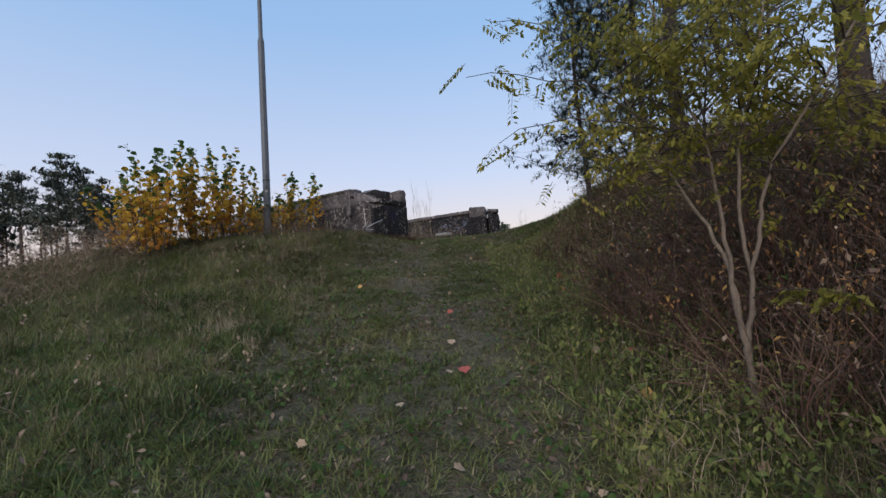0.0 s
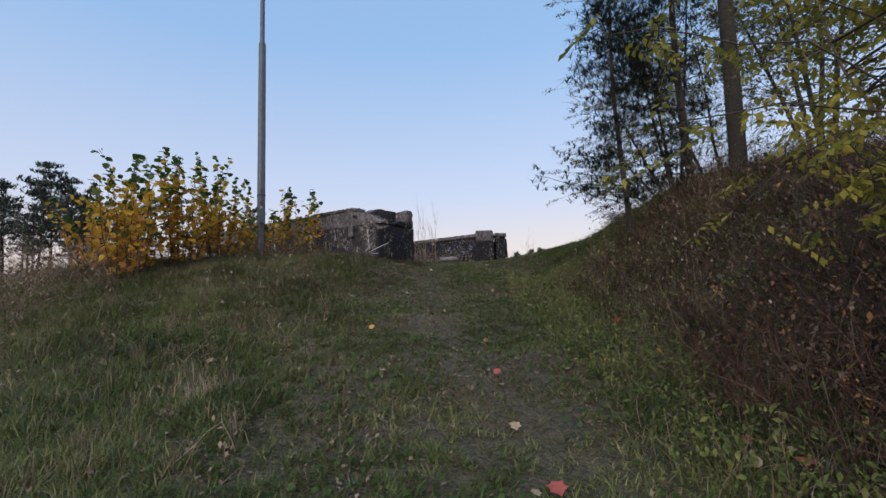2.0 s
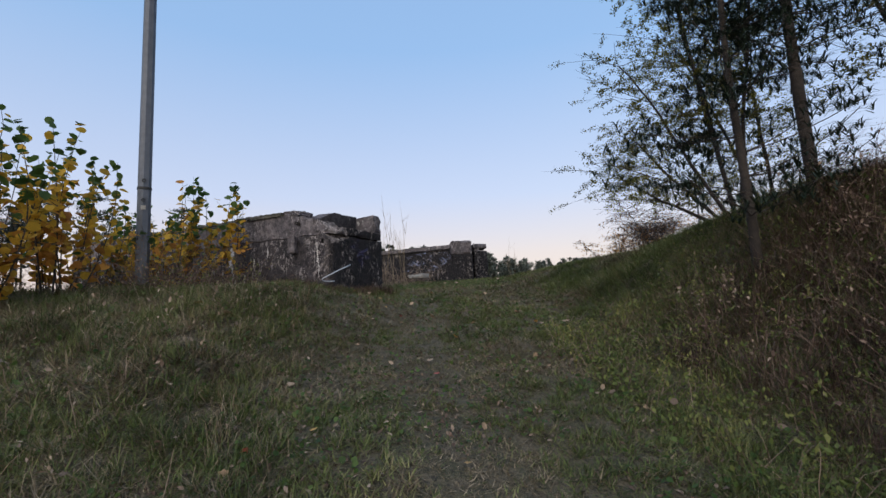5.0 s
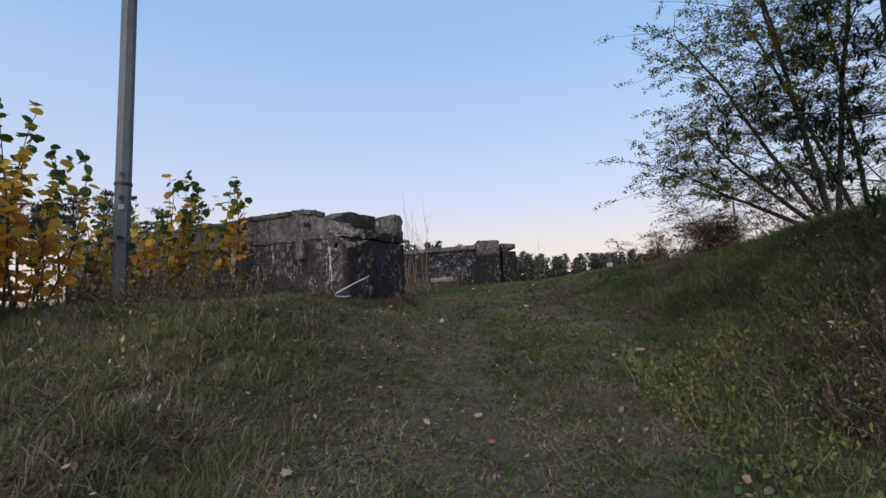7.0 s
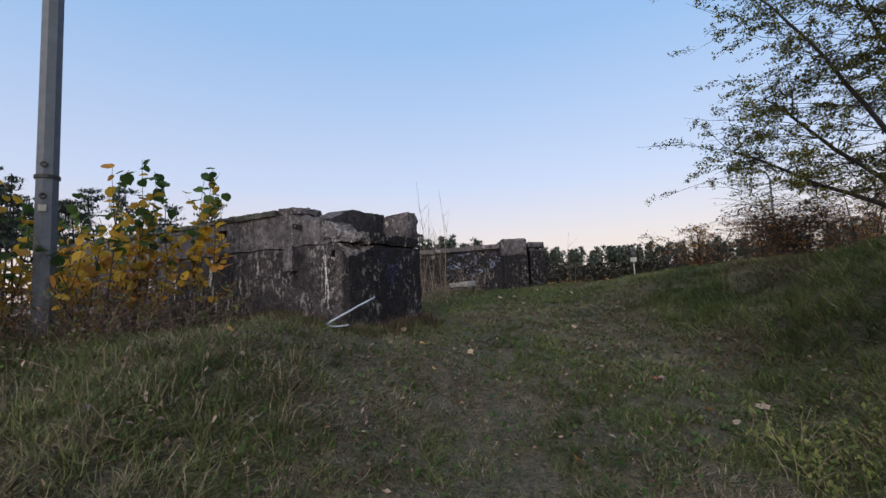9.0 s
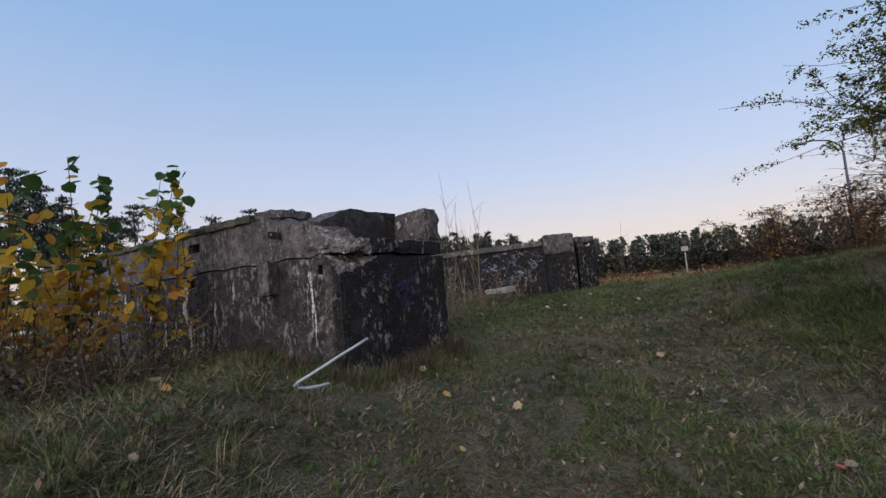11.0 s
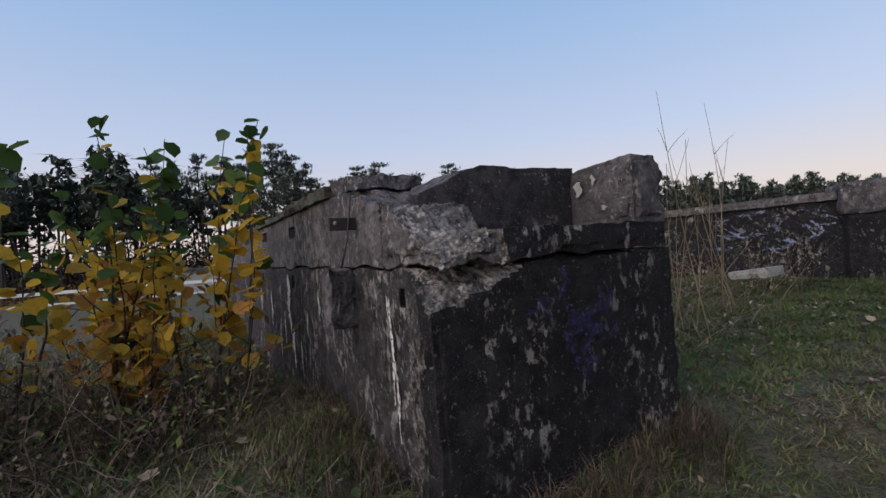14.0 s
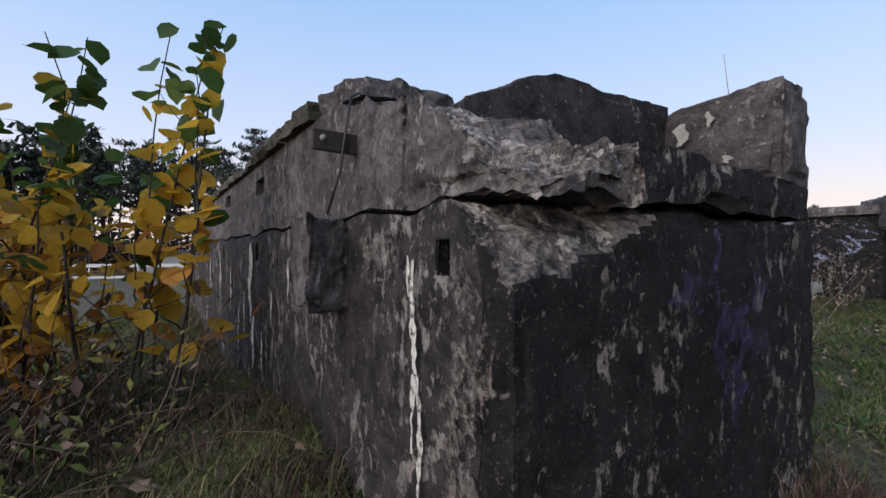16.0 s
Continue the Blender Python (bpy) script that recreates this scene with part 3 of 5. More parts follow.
# ---- loose slab and stones ----
slab = put("concrete_slab", block_mesh("concrete_slab", [(-8.42, 15.00, 3.24), (-8.05, 15.22, 3.26), (-7.99, 15.62, 3.26), (-8.36, 15.40, 3.24), (-8.44, 15.00, 3.335), (-8.06, 15.22, 3.38), (-8.0, 15.62, 3.39), (-8.38, 15.40, 3.34)], 0.05, PALE, 0.01, 0.02))
tagged(slab, "pale broken concrete slab lying tilted in grass", "slab")
rng = random.Random(8)
for i in range(7):
    sx, sy = -4.6 + rng.uniform(-0.7, 0.7), 21.6 + rng.uniform(-0.4, 0.6)
    sz, r = gz(sx, sy), rng.uniform(0.05, 0.13)
    st = put("stone", block_mesh("stone", hexa(((sx - r, sy - r), (sx + r, sy - r * 0.8)), ((sx - r * 0.8, sy + r), (sx + r, sy + r)), sz - 0.05, sz + r * 0.9), r * 0.5, PALE, r * 0.25, r * 0.3))
    tagged(st, "pale rubble stone lying in the grass", "stone", "pale rubble on the crest")

# ---- lamp post ----
post = thing("lamp_post", "grey galvanised octagonal lamp post standing among bushes", "lamp post", at=(-9.205, 7.66, 2.4))
LP = Matrix.Translation((-9.205, 7.66, 2.4)).inverted()


def octagon_shaft(z0, z1, r0, r1):
    return tube("shaft", [(-9.205, 7.66, z0), (-9.205, 7.66, (z0 + z1) / 2), (-9.205, 7.66, z1)], [r0, (r0 + r1) / 2, r1], STEEL, 8)


def post_part(name, me, label="", parent=None):
    me.polygons.foreach_set("use_smooth", [False] * len(me.polygons))
    ob = put(name, me, parent or post, label)
    if parent is None:
        ob.matrix_parent_inverse = LP
    return ob


shaft = post_part("shaft", octagon_shaft(2.2, 8.15, 0.092, 0.082))
post_part("collar", octagon_shaft(8.13, 8.26, 0.082, 0.054), "tapered steel collar")
post_part("upper_shaft", octagon_shaft(8.24, 11.5, 0.054, 0.046))
post_part("band", tube("band", [(-9.205, 7.66, 4.41), (-9.205, 7.66, 4.44)], 0.096, BLACK, 16), "black fixing band", shaft)
view = Vector((0.75, -0.66, 0)).normalized()
for z in (4.53, 4.24):
    c = Vector((-9.205, 7.66, z)) + view * 0.088
    side = Vector((0, 0, 1)).cross(view)
    ring = [c + view * 0.006 + (side * math.cos(w) + Vector((0, 0, 1)) * math.sin(w)) * 0.022 for w in [k * 2 * math.pi / 14 for k in range(15)]]
    post_part("bolt_ring", tube("bolt_ring", ring, 0.006, BLACK, 6), "black round marker", shaft)
c = Vector((-9.205, 7.66, 4.13)) + view * 0.090
side = Vector((0, 0, 1)).cross(view)
post_part("plate", mesh_of("plate", [c + side * sx * 0.03 + Vector((0, 0, sz * 0.03)) + view * d for d in (0.008, -0.01) for sx, sz in ((-1, -1), (1, -1), (1, 1), (-1, 1))],
          [(0, 1, 2, 3), (7, 6, 5, 4), (0, 4, 5, 1), (1, 5, 6, 2), (2, 6, 7, 3), (3, 7, 4, 0)], PALE), "pale number plate", shaft)

# ---- plants: shared builders ----
def plant_material(name, stops, rough=0.75, scale=2.0, through_=0.0):
    """Leaf or blade colours that differ from piece to piece and in drifts."""
    m, nt, b = material(name, rough)
    g = nt.nodes.new("ShaderNodeNewGeometry")
    co = world_co(nt)
    drift = noise_of(nt, co, scale, 3)
    f = nt.nodes.new("ShaderNodeMath")
    f.operation = "MULTIPLY_ADD"
    nt.links.new(g.outputs["Random Per Island"], f.inputs[0])
    f.inputs[1].default_value = 0.62
    h = nt.nodes.new("ShaderNodeMath")
    h.operation = "MULTIPLY_ADD"
    nt.links.new(drift, h.inputs[0])
    h.inputs[1].default_value, h.inputs[2].default_value = 1.9, -0.78
    nt.links.new(h.outputs[0], f.inputs[2])
    n = len(stops)
    c = ramp(nt, f.outputs[0], [(i / (n - 1), s) for i, s in enumerate(stops)])
    fine = noise_of(nt, co, 60, 3)
    c = mix(nt, ramp(nt, fine, [(0.35, (0.35, 0.35, 0.35)), (0.6, (0, 0, 0))]), c, stops[0])
    nt.links.new(c, b.inputs["Base Color"])
    b.inputs["Specular IOR Level"].default_value = 0.25
    if through_ > 0:
        tr = nt.nodes.new("ShaderNodeBsdfTranslucent")
        nt.links.new(c, tr.inputs["Color"])
        ms = nt.nodes.new("ShaderNodeMixShader")
        ms.inputs[0].default_value = through_
        out = nt.nodes["Material Output"]
        nt.links.new(b.outputs[0], ms.inputs[1])
        nt.links.new(tr.outputs[0], ms.inputs[2])
        nt.links.new(ms.outputs[0], out.inputs["Surface"])
    return m


GRASS = plant_material("green_grass", [(0.027, 0.041, 0.013), (0.076, 0.106, 0.031), (0.142, 0.168, 0.056), (0.29, 0.275, 0.13)], 0.7, 0.8, 0.2)
STRAW = plant_material("dry_grass", [(0.062, 0.046, 0.030), (0.17, 0.135, 0.085), (0.26, 0.21, 0.14), (0.40, 0.335, 0.24)], 0.85, 1.3, 0.15)
BROWN = plant_material("brown_dead_stem", [(0.024, 0.016, 0.013), (0.070, 0.045, 0.036), (0.135, 0.092, 0.072), (0.26, 0.195, 0.15)], 0.9, 1.7)
REDSTEM = plant_material("red_brown_stem", [(0.035, 0.018, 0.016), (0.085, 0.042, 0.036), (0.15, 0.085, 0.066), (0.24, 0.17, 0.13)], 0.85, 1.7)
WEED = plant_material("dead_weed", [(0.060, 0.043, 0.033), (0.145, 0.106, 0.080), (0.25, 0.19, 0.145), (0.40, 0.32, 0.25)], 0.9, 1.5)
BARK = plain_material("grey_brown_bark", (0.011, 0.009, 0.008), (0.040, 0.032, 0.027), 18, 0.95, 0, 0.8)
TWIG = plain_material("dark_twig_bark", (0.020, 0.016, 0.014), (0.055, 0.042, 0.036), 30, 0.9, 0, 0.4)
TANBARK = plain_material("pale_tan_bark", (0.075, 0.058, 0.048), (0.17, 0.135, 0.108), 30, 0.85, 0, 0.4)
LEAF_GREEN = plant_material("green_leaf", [(0.035, 0.070, 0.020), (0.065, 0.115, 0.030), (0.12, 0.17, 0.045)], 0.5, 2, 0.45)
LEAF_YELLOW = plant_material("yellow_leaf", [(0.34, 0.22, 0.032), (0.62, 0.38, 0.048), (0.76, 0.47, 0.065)], 0.55, 2, 0.55)
LEAF_ORANGE = plant_material("orange_brown_leaf", [(0.26, 0.115, 0.030), (0.47, 0.22, 0.045), (0.64, 0.34, 0.06)], 0.6, 2, 0.45)
LEAF_OLIVE = plant_material("olive_leaf", [(0.075, 0.078, 0.018), (0.15, 0.145, 0.032), (0.29, 0.23, 0.052)], 0.55, 1.2, 0.35)
LEAF_ROBINIA = plant_material("yellow_green_leaflet", [(0.13, 0.13, 0.028), (0.25, 0.23, 0.045), (0.42, 0.34, 0.07)], 0.55, 1.2, 0.5)
HERB = plant_material("yellow_green_herb", [(0.052, 0.075, 0.024), (0.115, 0.152, 0.043), (0.195, 0.212, 0.066), (0.30, 0.275, 0.095)], 0.65, 1.6, 0.4)
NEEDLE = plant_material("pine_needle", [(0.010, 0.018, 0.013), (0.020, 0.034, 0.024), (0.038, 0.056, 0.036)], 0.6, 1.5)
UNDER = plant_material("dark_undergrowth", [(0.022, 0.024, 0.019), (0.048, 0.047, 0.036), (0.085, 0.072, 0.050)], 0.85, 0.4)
# far pines: distance haze put into the colour, so paler than NEEDLE
HAZED_PINE = plant_material("hazed_pine_foliage", [(0.046, 0.058, 0.052), (0.082, 0.100, 0.082), (0.125, 0.138, 0.104)], 0.8, 0.4)
RUSSET = plant_material("russet_shrub_leaf", [(0.060, 0.034, 0.022), (0.13, 0.066, 0.036), (0.24, 0.125, 0.045), (0.33, 0.20, 0.06)], 0.8, 0.5)


def blades(name, x, y, h, w, lean, material_, rng, z=None, mid=0.55):
    """Grass blades: each a tapered strip that bends over."""
    n = len(x)
    if z is None:
        z = ground_z(x, y) - 0.008
    yaw = rng.rand(n) * 2 * np.pi
    face = yaw + np.pi / 2 + (rng.rand(n) - 0.5)
    dx, dy = np.cos(yaw), np.sin(yaw)
    wx, wy = np.cos(face) * w / 2, np.sin(face) * w / 2
    V = np.empty((n, 5, 3))
    V[:, 0] = np.stack([x - wx, y - wy, z], 1)
    V[:, 1] = np.stack([x + wx, y + wy, z], 1)
    mx, my, mz = x + dx * h * lean * 0.3, y + dy * h * lean * 0.3, z + h * mid * (1 - 0.25 * lean)
    V[:, 2] = np.stack([mx + wx * 0.75, my + wy * 0.75, mz], 1)
    V[:, 3] = np.stack([mx - wx * 0.75, my - wy * 0.75, mz], 1)
    V[:, 4] = np.stack([x + dx * h * lean, y + dy * h * lean, z + h * np.clip(1 - 0.55 * lean, 0.2, 1)], 1)
    o = (np.arange(n) * 5)[:, None]
    T = np.concatenate([o + np.array([[0, 1, 2]]), o + np.array([[0, 2, 3]]), o + np.array([[3, 2, 4]])])
    return tri_mesh(name, V.reshape(-1, 3), T, material_)


def short_blades(name, x, y, h, w, lean, material_, rng):
    """Short turf: each blade one leaning triangle."""
    n = len(x)
    z = ground_z(x, y) - 0.006
    yaw = rng.rand(n) * 2 * np.pi
    face = yaw + np.pi / 2 + (rng.rand(n) - 0.5) * 1.6
    wx, wy = np.cos(face) * w / 2, np.sin(face) * w / 2
    V = np.empty((n, 3, 3))
    V[:, 0] = np.stack([x - wx, y - wy, z], 1)
    V[:, 1] = np.stack([x + wx, y + wy, z], 1)
    V[:, 2] = np.stack([x + np.cos(yaw) * h * lean, y + np.sin(yaw) * h * lean, z + h * np.clip(1 - 0.5 * lean, 0.15, 1)], 1)
    return tri_mesh(name, V.reshape(-1, 3), np.arange(n * 3).reshape(-1, 3), material_)


def leaf_set(name, centres, size, material_, rng, shape="round", droop=0.5, heading=None):
    """Many leaves in one mesh, each a folded outline about its centre."""
    c = np.asarray(centres, float)
    n = len(c)
    size = np.broadcast_to(np.asarray(size, float), (n,))
    if shape == "round":
        out = np.array([(0, -0.5), (0.30, -0.47), (0.50, -0.12), (0.44, 0.22), (0.0, 0.58), (-0.44, 0.22), (-0.50, -0.12), (-0.30, -0.47)])
    elif shape == "slim":
        out = np.array([(0, -0.5), (0.24, -0.05), (0, 0.5), (-0.24, -0.05)])
    else:
        out = np.array([(0, -0.5), (0.16, -0.34), (0.44, -0.26), (0.36, -0.02), (0.46, 0.22), (0.22, 0.26), (0.05, 0.52), (-0.20, 0.32), (-0.38, 0.30), (-0.33, 0.02), (-0.47, -0.16), (-0.20, -0.32)])
    k = len(out)
    yaw = rng.rand(n) * 2 * np.pi if heading is None else heading
    pit = (rng.randn(n) * 0.5 - droop)
    rol = rng.randn(n) * 0.5
    fx = np.stack([np.cos(yaw) * np.cos(pit), np.sin(yaw) * np.cos(pit), np.sin(pit)], 1)
    sx = np.stack([-np.sin(yaw), np.cos(yaw), np.zeros(n)], 1)
    up = np.cross(fx, sx)
    s2 = sx * np.cos(rol)[:, None] + up * np.sin(rol)[:, None]
    u2 = np.cross(fx, s2)
    V = np.empty((n, k + 1, 3))
    V[:, 0] = c
    fold = 0.10 + 0.22 * rng.rand(n)
    for i, (a, b) in enumerate(out):
        V[:, i + 1] = c + size[:, None] * (s2 * a + fx * b + u2 * (fold * abs(a) - 0.25 * fold * b * b)[:, None])
    o = (np.arange(n) * (k + 1))[:, None]
    T = np.concatenate([o + np.array([[0, i + 1, (i + 1) % k + 1]]) for i in range(k)])
    return tri_mesh(name, V.reshape(-1, 3), T, material_)


def tubes(name, runs, material_, sides=5):
    """Many tapered stems in one mesh: runs of (points, start radius, end radius)."""
    VV, TT, o = [], [], 0
    ang = np.arange(sides) * 2 * np.pi / sides
    for pts, r0, r1 in runs:
        P = np.asarray(pts, float)
        n = len(P)
        d = np.gradient(P, axis=0)
        d /= np.linalg.norm(d, axis=1)[:, None] + 1e-9
        ref = np.where(abs(d[:, 2:3]) < 0.9, np.array([[0, 0, 1.0]]), np.array([[1.0, 0, 0]]))
        s = np.cross(d, ref)
        s /= np.linalg.norm(s, axis=1)[:, None] + 1e-9
        t = np.cross(s, d)
        r = np.linspace(r0, r1, n)[:, None, None]
        ring = P[:, None] + r * (s[:, None] * np.cos(ang)[None, :, None] + t[:, None] * np.sin(ang)[None, :, None])
        VV.append(ring.reshape(-1, 3))
        i = np.arange(n - 1)[:, None] * sides
        k = np.arange(sides)[None]
        a, b = o + i + k, o + i + (k + 1) % sides
        TT.append(np.stack([a, b, b + sides], -1).reshape(-1, 3))
        TT.append(np.stack([a, b + sides, a + sides], -1).reshape(-1, 3))
        o += n * sides
    return tri_mesh(name, np.concatenate(VV), np.concatenate(TT), material_, True)


def bend(start, way, length, rng, n=7, wander=0.12, lift=0.0):
    """A wandering line; lift turns it up (or down) as it goes."""
    p, d = np.array(start, float), np.array(way, float)
    d /= np.linalg.norm(d)
    out = [p.copy()]
    for _ in range(n - 1):
        d = d + rng.randn(3) * wander + np.array([0, 0, lift])
        d /= np.linalg.norm(d)
        p = p + d * length / (n - 1)
        out.append(p.copy())
    return np.array(out)


def rooted(name, label, category, x, y, group="", sink=0.03):
    return thing(name, label, category, group, at=(x, y, gz(x, y) - sink))


def own(name, me, parent, label=""):
    """A part whose mesh is given in world places."""
    ob = put(name, me, parent, label)
    ob.matrix_parent_inverse = Matrix.Translation(parent.location).inverted()
    return ob


# ---- hazel bushes, green at the tips and yellow below ----
def hazel(x, y, top, stems, spread_, seed, leaf=0.096, low=0.35, group="hazel bushes by the lamp post", density=1.0, tips=()):
    rng = np.random.RandomState(seed)
    th = rooted("hazel_bush", "upright hazel bush, green tips and yellow autumn leaves", "bush", x, y, group)
    z0 = gz(x, y)
    runs, green, yellow, orange = [], [], [], []
    goals = list(tips)
    for i in range(stems):
        a, r = rng.rand() * 2 * np.pi, spread_ * np.sqrt(rng.rand())
        bx, by = x + np.cos(a) * r * 0.35, y + np.sin(a) * r * 0.35
        if i < len(goals):
            g = np.array(goals[i])
        else:
            g = np.array([x + np.cos(a) * r, y + np.sin(a) * r, z0 + (top - z0) * rng.uniform(0.62, 1.0)])
        b = np.array([bx, by, gz(bx, by) - 0.05])
        n = 12
        t = np.linspace(0, 1, n)[:, None]
        sway = np.sin(t * np.pi) * rng.randn(3) * 0.07
        P = b * (1 - t) + g * t + sway + np.cumsum(rng.randn(n, 3) * 0.012, 0) * t
        P[-1] = g
        runs.append((P, rng.uniform(0.008, 0.013), 0.0025))
        L = np.linalg.norm(g - b)
        m = int(L / 0.070 * density)
        for q in range(m):
            s = low + (1 - low) * (q + rng.rand()) / m
            f = s * (n - 1)
            j = min(int(f), n - 2)
            p = P[j] + (P[j + 1] - P[j]) * (f - j)
            off = rng.randn(3) * np.array([1, 1, 0.5])
            off *= rng.uniform(0.03, 0.13 - 0.06 * s) / (np.linalg.norm(off) + 1e-6)
            h = s + rng.randn() * 0.09
            (green if h > 0.83 else yellow if h > 0.52 else orange if rng.rand() < 0.6 else yellow).append(p + off)
            if rng.rand() < 0.12:
                green.append(p + off * 1.4)
        for _ in range(2):
            f = rng.uniform(0.25, 0.7) * (n - 1)
            tw = bend(P[int(f)], [rng.randn(), rng.randn(), 1.3], rng.uniform(0.25, 0.6), rng, 6, 0.1)
            runs.append((tw, 0.005, 0.0015))
            for p in tw[2:]:
                (yellow if rng.rand() < 0.7 else orange).append(p + rng.randn(3) * 0.035)
    per = 3
    for q in range(0, len(runs), per):
        own("stem", tubes("stem", runs[q:q + per], TWIG, 5), th)
    for nm, pts, mat, lab in (("green_foliage", green, LEAF_GREEN, "green upper leaves"), ("yellow_foliage", yellow, LEAF_YELLOW, "yellow leaves"), ("orange_foliage", orange, LEAF_ORANGE, "orange-brown lower leaves")):
        if pts:
            own(nm, leaf_set(nm, pts, leaf * (0.65 + 0.6 * rng.rand(len(pts))), mat, rng, "round", 0.45), th, lab)["kind"] = "stuff"
    return th


hazel(-8.95, 4.75, 4.75, 15, 0.75, 1, low=0.12, density=1.35, tips=[(-9.12, 4.95, 4.65)])
hazel(-9.20, 5.75, 4.95, 17, 0.75, 2, low=0.12, density=1.35, tips=[(-9.74, 6.0, 5.0)])
hazel(-9.45, 6.75, 5.05, 14, 0.65, 3, low=0.12, density=1.3)
hazel(-10.2, 5.0, 4.30, 12, 0.9, 4, low=0.08, density=1.5)
hazel(-10.0, 7.5, 4.45, 7, 0.5, 9, low=0.2, density=1.1)
hazel(-9.25, 9.15, 4.85, 6, 0.36, 5, 0.100, 0.45, density=0.85, group="hazel bushes by the wall", tips=[(-9.40, 9.54, 4.97), (-9.20, 9.26, 4.75), (-9.3, 9.44, 4.88)])
hazel(-9.55, 8.55, 4.85, 9, 0.48, 6, 0.100, 0.28, density=1.05, group="hazel bushes by the wall", tips=[(-9.69, 8.95, 4.84)])
hazel(-9.2, 7.95, 4.45, 6, 0.45, 7, 0.100, 0.40, density=0.9, group="hazel bushes by the wall", tips=[(-9.0, 8.25, 4.60)])
hazel(-10.4, 8.75, 4.60, 9, 0.6, 8, 0.100, 0.24, density=1.1, group="hazel bushes by the wall")

# ---- robinia sapling on the bank, over the track ----
def robinia():
    rng = np.random.RandomState(21)
    x, y = 0.45, 2.64
    th = rooted("robinia_sapling", "many-stemmed young robinia with yellow-green feathery leaves", "tree", x, y)
    z0 = gz(x, y)
    runs, thin, leaves = [], [], []
    low = [(0.415, 2.647, 1.223)]
    left = low + [(0.391, 2.652, 1.447), (0.377, 2.655, 1.645)]
    right = low + [(0.45, 2.64, 1.42), (0.468, 2.636, 1.58)]
    stems = [left + [(0.364, 2.657, 1.893), (0.34, 2.66, 2.18), (0.31, 2.68, 2.40), (0.20, 2.75, 2.75), (0.10, 2.9, 3.4), (0.05, 2.95, 4.1)], left + [(0.29, 2.68, 1.90), (0.17, 2.70, 2.14), (0.02, 2.75, 2.45), (-0.10, 2.8, 2.8), (-0.15, 2.85, 3.2)],
             right + [(0.454, 2.639, 1.761), (0.437, 2.65, 2.0), (0.47, 2.70, 2.3), (0.60, 2.8, 2.8), (0.75, 2.9, 3.5), (0.8, 3.0, 4.2)], right + [(0.51, 2.63, 1.80), (0.54, 2.622, 1.99), (0.60, 2.61, 2.19), (0.85, 2.65, 2.6), (1.15, 2.75, 3.1), (1.5, 2.8, 3.7)]]
    tips = [(-0.95, 2.3, 2.95), (-0.80, 2.4, 2.52), (-0.5, 2.6, 2.28), (-0.78, 2.4, 3.3), (-0.3, 2.5, 3.1), (0.2, 2.6, 2.9), (-0.2, 2.9, 2.6), (0.5, 2.7, 3.2), (1.0, 2.9, 2.6), (0.95, 2.6, 2.35), (1.2, 2.7, 3.0), (-0.5, 2.9, 3.5)]
    k = 0
    for st in stems:
        key = [np.array((x, y, z0 - 0.05))] + [np.array(s) for s in st]
        P = []
        for a, b in zip(key[:-1], key[1:]):
            for t in np.linspace(0, 1, 4)[:-1]:
                P.append(a * (1 - t) + b * t + rng.randn(3) * 0.005)
        P.append(key[-1])
        P = np.array(P)
        runs.append((P, 0.0165, 0.004))
        for i in [q for q in range(6, len(P)) if P[q][2] > 2.12]:
            for _ in range(2):
                if k < len(tips):
                    goal = np.array(tips[k])
                    k += 1
                    t = np.linspace(0, 1, 9)[:, None]
                    br = P[i] * (1 - t) + goal * t + np.array([0, 0, 0.25]) * np.sin(t * np.pi) + rng.randn(9, 3) * 0.015
                    br[-1] = goal
                else:
                    br = bend(P[i], [rng.randn() + 0.35, rng.randn(), 0.45], rng.uniform(0.4, 1.0), rng, 9, 0.13, -0.05)
                    if br[-1][0] < -0.6:
                        continue
                full = len(br) == 9 and np.linalg.norm(br[-1] - np.array(tips[max(0, min(k, len(tips)) - 1)])) < 1e-6
                thin.append((br, 0.006, 0.002))
                for p in br[2:]:
                    for _ in range(2 if full else 1):
                        leaves.append((p + rng.randn(3) * 0.04, rng.uniform(0.16, 0.28)))
    sprig = bend((0.46, 2.63, 1.50), [0.75, -0.75, 0.35], 0.50, rng, 8, 0.05, -0.04)
    thin.append((sprig, 0.004, 0.0015))
    for p in sprig[3:]:
        leaves.extend([(p, 0.14), (p, 0.12)])
    cen, head, sz = [], [], []
    rach = []
    for p, L in leaves:
        yaw = rng.rand() * 2 * np.pi
        d = np.array([np.cos(yaw), np.sin(yaw), -rng.uniform(0.15, 0.9)])
        d /= np.linalg.norm(d)
        q = bend(p, d, L, rng, 5, 0.05, -0.06)
        rach.append((q, 0.0018, 0.001))
        side = np.array([-d[1], d[0], 0])
        side /= np.linalg.norm(side) + 1e-6
        for s in np.linspace(0.15, 1, 7):
            c = p + (q[-1] - p) * s
            for sg in (-1, 1):
                cen.append(c + side * sg * 0.022)
                head.append(yaw + sg * 1.2)
                sz.append(rng.uniform(0.036, 0.055))
    for r in runs:
        own("trunk", tubes("trunk", [r], TANBARK, 7), th)
    own("branchwork", tubes("branchwork", thin + rach, TWIG, 4), th)["kind"] = "stuff"
    own("crown", leaf_set("crown", cen, sz, LEAF_ROBINIA, rng, "slim", 0.5, np.array(head)), th, "feathery olive-yellow leaves")


robinia()

